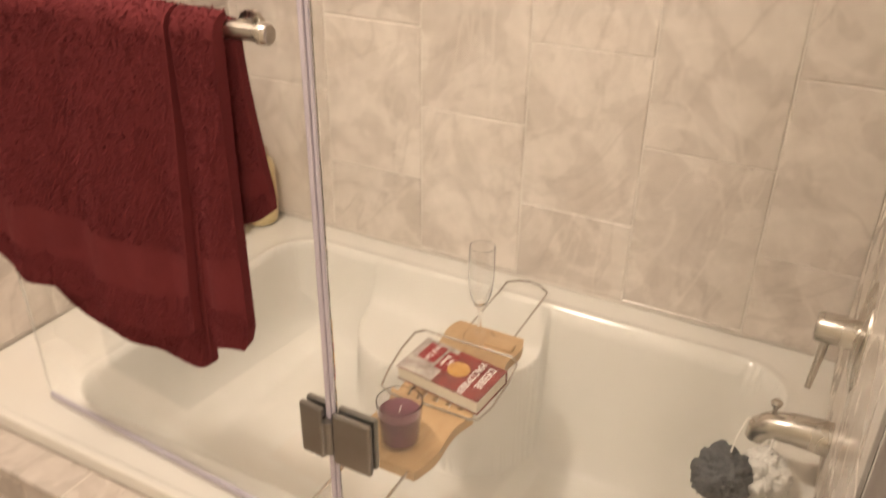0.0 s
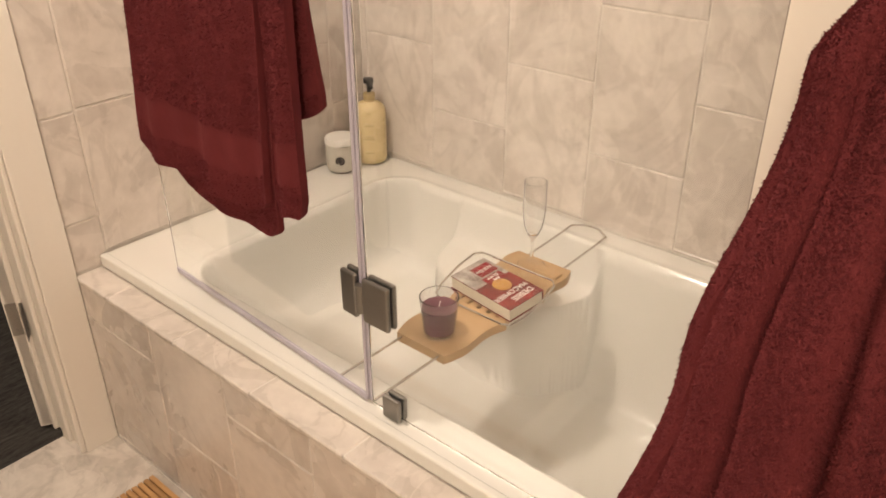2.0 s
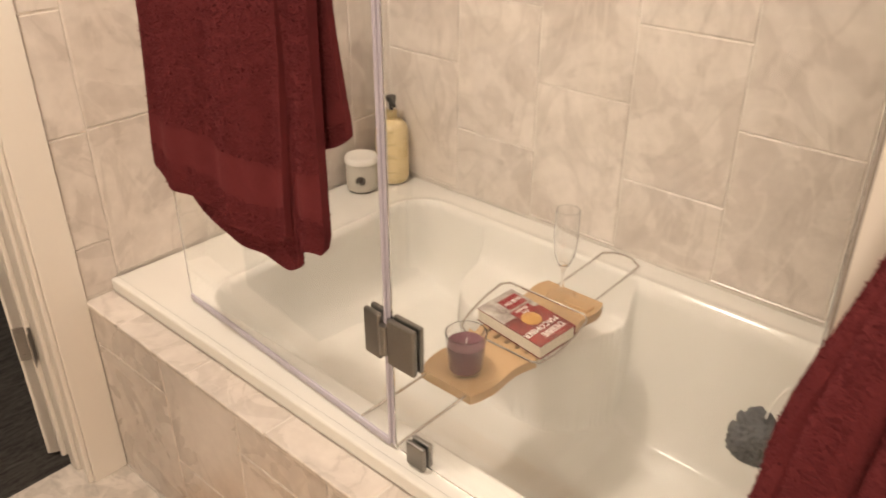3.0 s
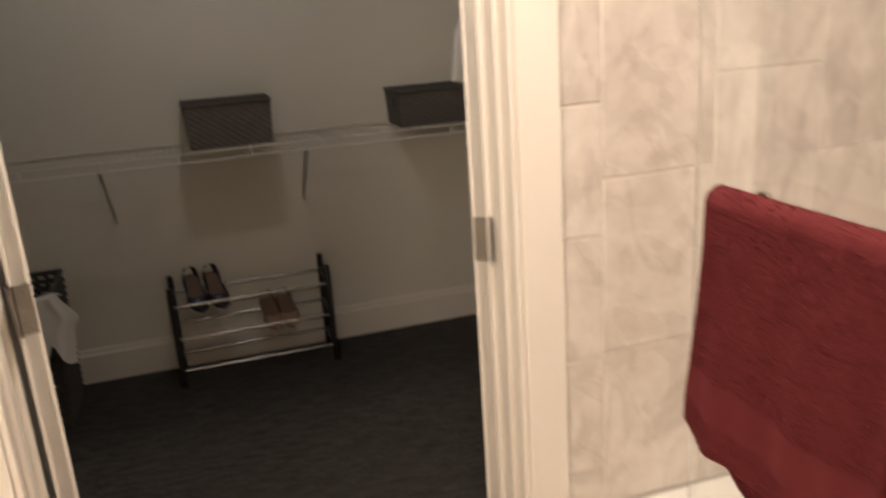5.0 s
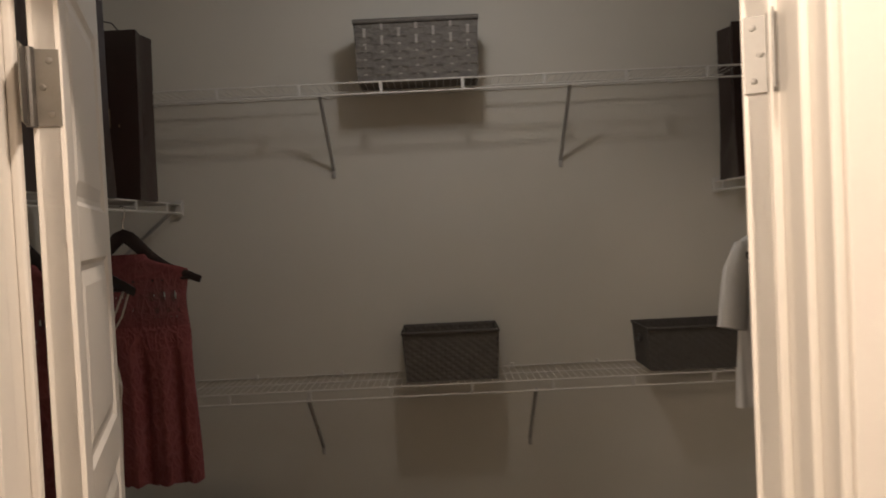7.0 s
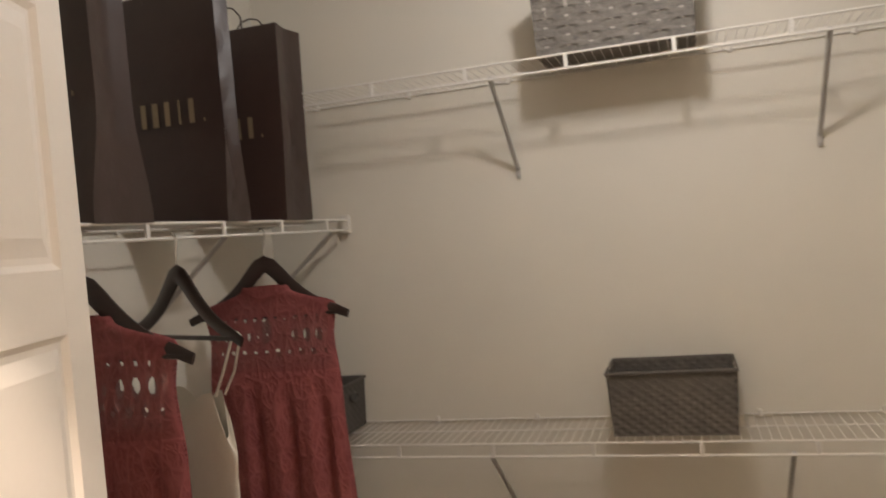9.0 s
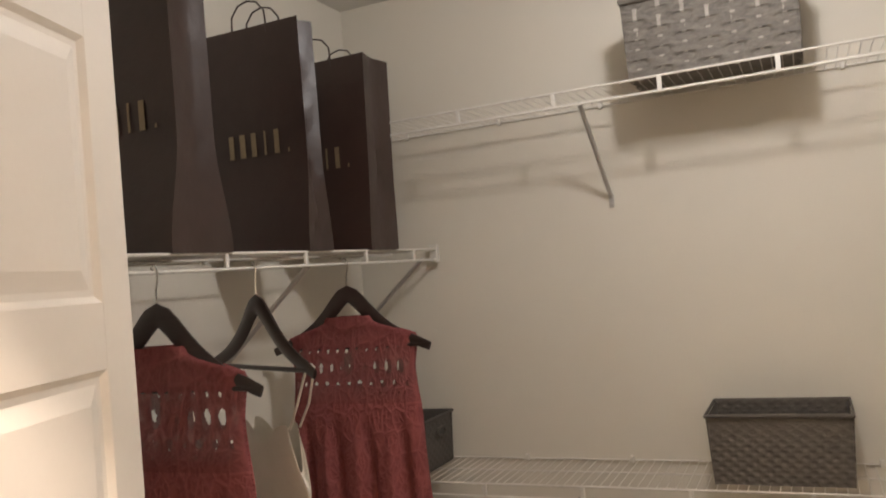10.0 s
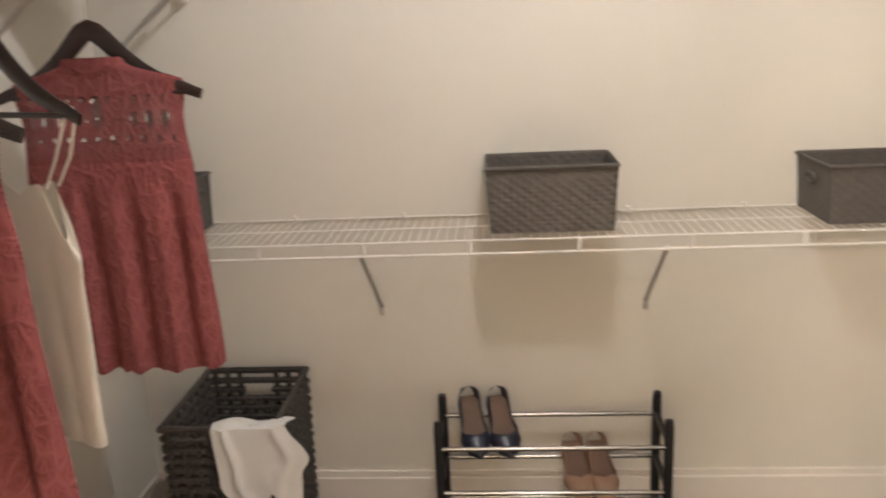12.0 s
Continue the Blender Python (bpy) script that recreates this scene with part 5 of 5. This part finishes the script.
# ---- clothes on the opposite rail ----
def shirt(where, turn, length, mat, label, category, sleeve=True):
    root = thing(category.replace(" ", "_"), where, label, category, "clothes on the opposite rail", turn)
    rows = []
    for j in range(36):
        v = j / 35
        z = -0.135 - length * v
        w = lerp_table(((0, 0.07), (0.02, 0.085), (0.09, 0.205), (0.3, 0.205), (1, 0.23)), v)
        ring = []
        for i in range(100):
            t = 2 * math.pi * i / 100
            y = w * math.cos(t)
            x = (0.022 + 0.018 * v) * math.sin(t) + math.copysign(0.009 * v * math.sin(y * 45), math.sin(t))
            ring.append((x, y, z))
        rows.append(ring)
    bm = bmesh.new()
    vs = [[bm.verts.new(p) for p in r] for r in rows]
    for r, s in zip(vs, vs[1:]):
        for i in range(100):
            bm.faces.new((r[i], r[(i + 1) % 100], s[(i + 1) % 100], s[i]))
    part("body", bm, mat, root, smooth=True)
    for s in (1, -1):
        if sleeve:
            part("sleeve", sweep(bmesh.new(), [(0, s * 0.175, -0.205), (0, s * 0.222, -0.28), (0.004, s * 0.245, -0.36), (0.006, s * 0.262, -0.44)], [0.045, 0.060, 0.064, 0.066], 18, flat=0.42, up=(1, 0, 0)), mat, root, smooth=True)
    return root


RAIL_R = 1.712 - 0.034 + 0.004
ry = YR - 0.306
for x, turn in ((-3.05, 38), (-2.84, 30)):
    hanger((x, ry, RAIL_R), turn, 0.215)
shirt((-3.05, ry - 0.022, RAIL_R), 38, 0.55, COTTON, "white cotton short-sleeved shirt on a hanger", "shirt")
shirt((-2.84, ry, RAIL_R), 30, 0.79, NAVY, "navy sleeveless dress on a hanger", "dress", False)
basket("storage_box", (-3.30, 1.475, 0.0), 0.18, 0.26, 0.31, 0.02, 12, 10, 0.003, WICKER_DARK, "dark wicker box standing on the carpet", "box")

# ---- shoe rack and shoes ----
RX0, RX1, RY0, RY1, RH = -3.605, -3.412, -0.130, 0.540, 0.455
rack = thing("shoe_rack", ((RX0 + RX1) / 2, (RY0 + RY1) / 2, 0), "black and chrome three-tier shoe rack on the carpet", "shoe rack")
hx, hy = (RX1 - RX0) / 2, (RY1 - RY0) / 2
for y in (-hy, hy):
    for x in (-hx, hx):
        part("post", sweep(bmesh.new(), [(x * 1.06, y, 0.0), (x, y, 0.05), (x * 0.98, y, RH - 0.03), (x * 0.94, y, RH)], [0.015, 0.014, 0.014, 0.012], 10, flat=0.8), BLACK, rack, smooth=True)
    for z in (0.085, 0.232, 0.380):
        part("cross_bar", box(bmesh.new(), (-hx, y - 0.008, z - 0.010), (hx, y + 0.008, z + 0.010), 0.003), BLACK, rack)
for z in (0.085, 0.232, 0.380):
    for x in (-hx, hx):
        part("tube", sweep(bmesh.new(), [(x, -hy, z - (0.012 if x > 0 else 0)), (x, hy, z - (0.012 if x > 0 else 0))], 0.0075, 12), RACK_TUBE, rack, "satin steel tube", True)


def shoe(where, turn, mat, label, heel, group, pitch):
    """A slip-on court shoe, toe along +x from the heel at the origin: sole, upper with an open top, insole and heel."""
    root = thing("shoe", where, label, "shoe", group)
    root.matrix_world = pose(*where, 0, pitch, turn) @ Matrix.Diagonal((0.90, 1.22, 1.0, 1.0))
    L = 0.235

    def width(t):
        return lerp_table(((0, 0.018), (0.12, 0.028), (0.4, 0.029), (0.68, 0.039), (0.88, 0.028), (1.0, 0.004)), t)

    def base(t):
        return heel * (1 - smoothstep(0.05, 0.62, t))
    n = 30
    bm = bmesh.new()
    for sgn in (1, -1):
        vs = []
        for i in range(n + 1):
            t = i / n
            w, b = width(t), base(t)
            top = lerp_table(((0, 0.052), (0.15, 0.046), (0.45, 0.030), (0.64, 0.026), (0.70, 0.034), (0.85, 0.026), (1, 0.008)), t)
            close = smoothstep(0.60, 0.72, t)
            back = 1 - smoothstep(0.0, 0.03, t)
            col = []
            for k in range(8):
                q = k / 7
                ang = q * math.pi / 2
                open_y = w * (1 - 0.10 * q)
                shut_y = w * math.cos(ang) ** 0.8 if q < 1 else 0
                y = open_y * (1 - max(close, back)) + shut_y * max(close, back)
                z = top * (q * (1 - close) + math.sin(ang) * close)
                col.append(bm.verts.new((t * L, sgn * y, b + z)))
            vs.append(col)
        for i in range(n):
            for k in range(7):
                bm.faces.new((vs[i][k], vs[i + 1][k], vs[i + 1][k + 1], vs[i][k + 1]))
    bmesh.ops.remove_doubles(bm, verts=bm.verts, dist=0.0004)
    part("upper", bm, mat, root, smooth=True)
    part("insole", slab(lambda u, v: (u * L * 0.97, (v - 0.5) * 2 * width(u) * 0.94, base(u) + 0.003), 24, 6, 0.004), SOLE, root, "beige insole", True)
    part("sole", slab(lambda u, v: (u * L, (v - 0.5) * 2 * width(u), base(u) - 0.001), 24, 6, 0.004), mat, root, smooth=True)
    if heel > 0.02:
        part("heel", lathe(bmesh.new(), [(0, 0), (0.006, 0), (0.007, heel * 0.4), (0.015, heel), (0, heel)], 14, (0.018, 0, -0.0)), mat, root, smooth=True)
    return root


for k, (y, turn) in enumerate(((-0.056, 15), (0.030, 17))):
    shoe((-3.618, y, 0.415), turn, NAVY_SHOE, "navy pointed court shoe with heel hooked over the rack's top tier", 0.035, "navy court shoes", 26)
for y, turn in ((0.268, 10), (0.345, 8)):
    shoe((-3.618, y, 0.268), turn, TAN, "tan suede pointed flat shoe on the rack's middle tier", 0.012, "tan flat shoes", 24)

# ---- ceiling lamps ----
for name, (x, y, z), r, label in (("closet_lamp", (-2.57, 0.24, CC), 0.12, "small flush ceiling light in the closet"), ("tub_downlight", (-0.85, 0.34, CB), 0.075, "recessed downlight in front of the bathtub"), ("bathroom_lamp", (0.80, -1.30, CB), 0.18, "flush ceiling light in the bathroom")):
    lamp = thing(name, (x, y, z), label, "ceiling light")
    part("base", lathe(bmesh.new(), [(0, -0.001), (r, -0.001), (r, -0.010), (r - 0.008, -0.012), (0, -0.012)], 40), NICKEL, lamp, smooth=True)

# ---- tiles, piece by piece ----
TILE_CACHE = {}


def tile(parent, centre, size, mat, axis):
    """One bevelled tile, size (u, v), facing along axis 'x+', 'x-', 'y-' or 'z'; centre lies on its face."""
    u, v = round(size[0] - 0.0028, 4), round(size[1] - 0.0028, 4)
    if u < 0.006 or v < 0.006:
        return
    key = (u, v, axis, mat.name)
    if key not in TILE_CACHE:
        t, c = 0.009, 0.0022
        bm = bmesh.new()
        R = {"x+": lambda a, b, n: (n, a, b), "x-": lambda a, b, n: (-n, a, b), "y-": lambda a, b, n: (a, -n, b), "z": lambda a, b, n: (a, b, n)}[axis]
        rings = []
        for inset, n in ((0, -t), (0, -c), (c, 0)):
            rings.append([bm.verts.new(R(sa * (u / 2 - inset), sb * (v / 2 - inset), n)) for sa, sb in ((-1, -1), (1, -1), (1, 1), (-1, 1))])
        for r, s in zip(rings, rings[1:]):
            for k in range(4):
                bm.faces.new((r[k], r[(k + 1) % 4], s[(k + 1) % 4], s[k]))
        bm.faces.new(rings[-1])
        bmesh.ops.recalc_face_normals(bm, faces=bm.faces)
        me = bpy.data.meshes.new("tile")
        bm.to_mesh(me)
        bm.free()
        me.materials.append(mat)
        TILE_CACHE[key] = me
    ob = new("tile", TILE_CACHE[key])
    ob.parent = parent
    ob.location = centre


def column(parent, a0, a1, joint, pitch, lo, hi, place, axis):
    """A column of tiles between a0 and a1, with a joint at the height given and every pitch from it."""
    z = joint - pitch * math.ceil((joint - lo) / pitch)
    while z < hi - 0.002:
        z0, z1 = max(z, lo), min(z + pitch, hi)
        if z1 - z0 > 0.008:
            tile(parent, place((a0 + a1) / 2, (z0 + z1) / 2), (a1 - a0, z1 - z0), TILE, axis)
        z += pitch


# end wall beside the door
end_place = lambda a, z: (XW, a, z)
column(wall_door, APRON, 0.757, 0.842, 0.2465, 0.474, CB, end_place, "x+")
for k in range(4):
    a0 = 0.757 + 0.243 * k
    column(wall_door, a0, min(a0 + 0.243, YB), (0.847, 0.672)[k % 2], 0.3475, RIM + 0.002, CB, end_place, "x+")
# back wall
for k in range(8):
    a0 = -1.256 + 0.246 * (k - 1)
    column(wall_back, max(a0, XW), min(a0 + 0.246, XB), (0.859, 0.687)[(k + 1) % 2], 0.345, RIM + 0.002, CB, lambda a, z: (a, YB, z), "y-")
# tap wall
for k in range(4):
    a1 = YB - 0.243 * k
    column(wall_tap, max(a1 - 0.243, 0.80), a1, (0.687, 0.859)[k % 2], 0.345, RIM + 0.002, CB, lambda a, z: (XB - 0.0022, a, z), "x-")
# apron and ledge
surround = bpy.data.objects["tub_surround"]
for k in range(6):
    a0 = -1.241 + 0.2535 * k
    if k == 0:
        a0 = XW + 0.012
    column(surround, a0, min(-1.241 + 0.2535 * (k + 1), 0.186), (0.371, 0.195)[k % 2], 0.36, 0.0, 0.462, lambda a, z: (a, APRON, z), "y-")
for k in range(7):
    a0 = -1.143 + 0.2495 * (k - 1)
    a0, a1 = max(a0, XW + 0.001), min(a0 + 0.2495, 0.15)
    tile(surround, ((a0 + a1) / 2, (APRON + TY0) / 2 - 0.003, 0.471), (a1 - a0, TY0 - APRON), TILE, "z")
# floor
fl = bpy.data.objects["floor"]
for i in range(6):
    for j in range(9):
        x0, x1 = max(-1.38 + 0.61 * i - (0.3 if j % 2 else 0), -1.38), -1.38 + 0.61 * (i + 1) - (0.3 if j % 2 else 0)
        y0, y1 = max(APRON - 0.305 * (j + 1), YS), APRON - 0.305 * j
        x1 = min(x1, XE)
        if x1 - x0 > 0.02 and y1 - y0 > 0.02:
            tile(fl, ((x0 + x1) / 2, (y0 + y1) / 2, 0.0), (x1 - x0, y1 - y0), FLOOR_TILE, "z")
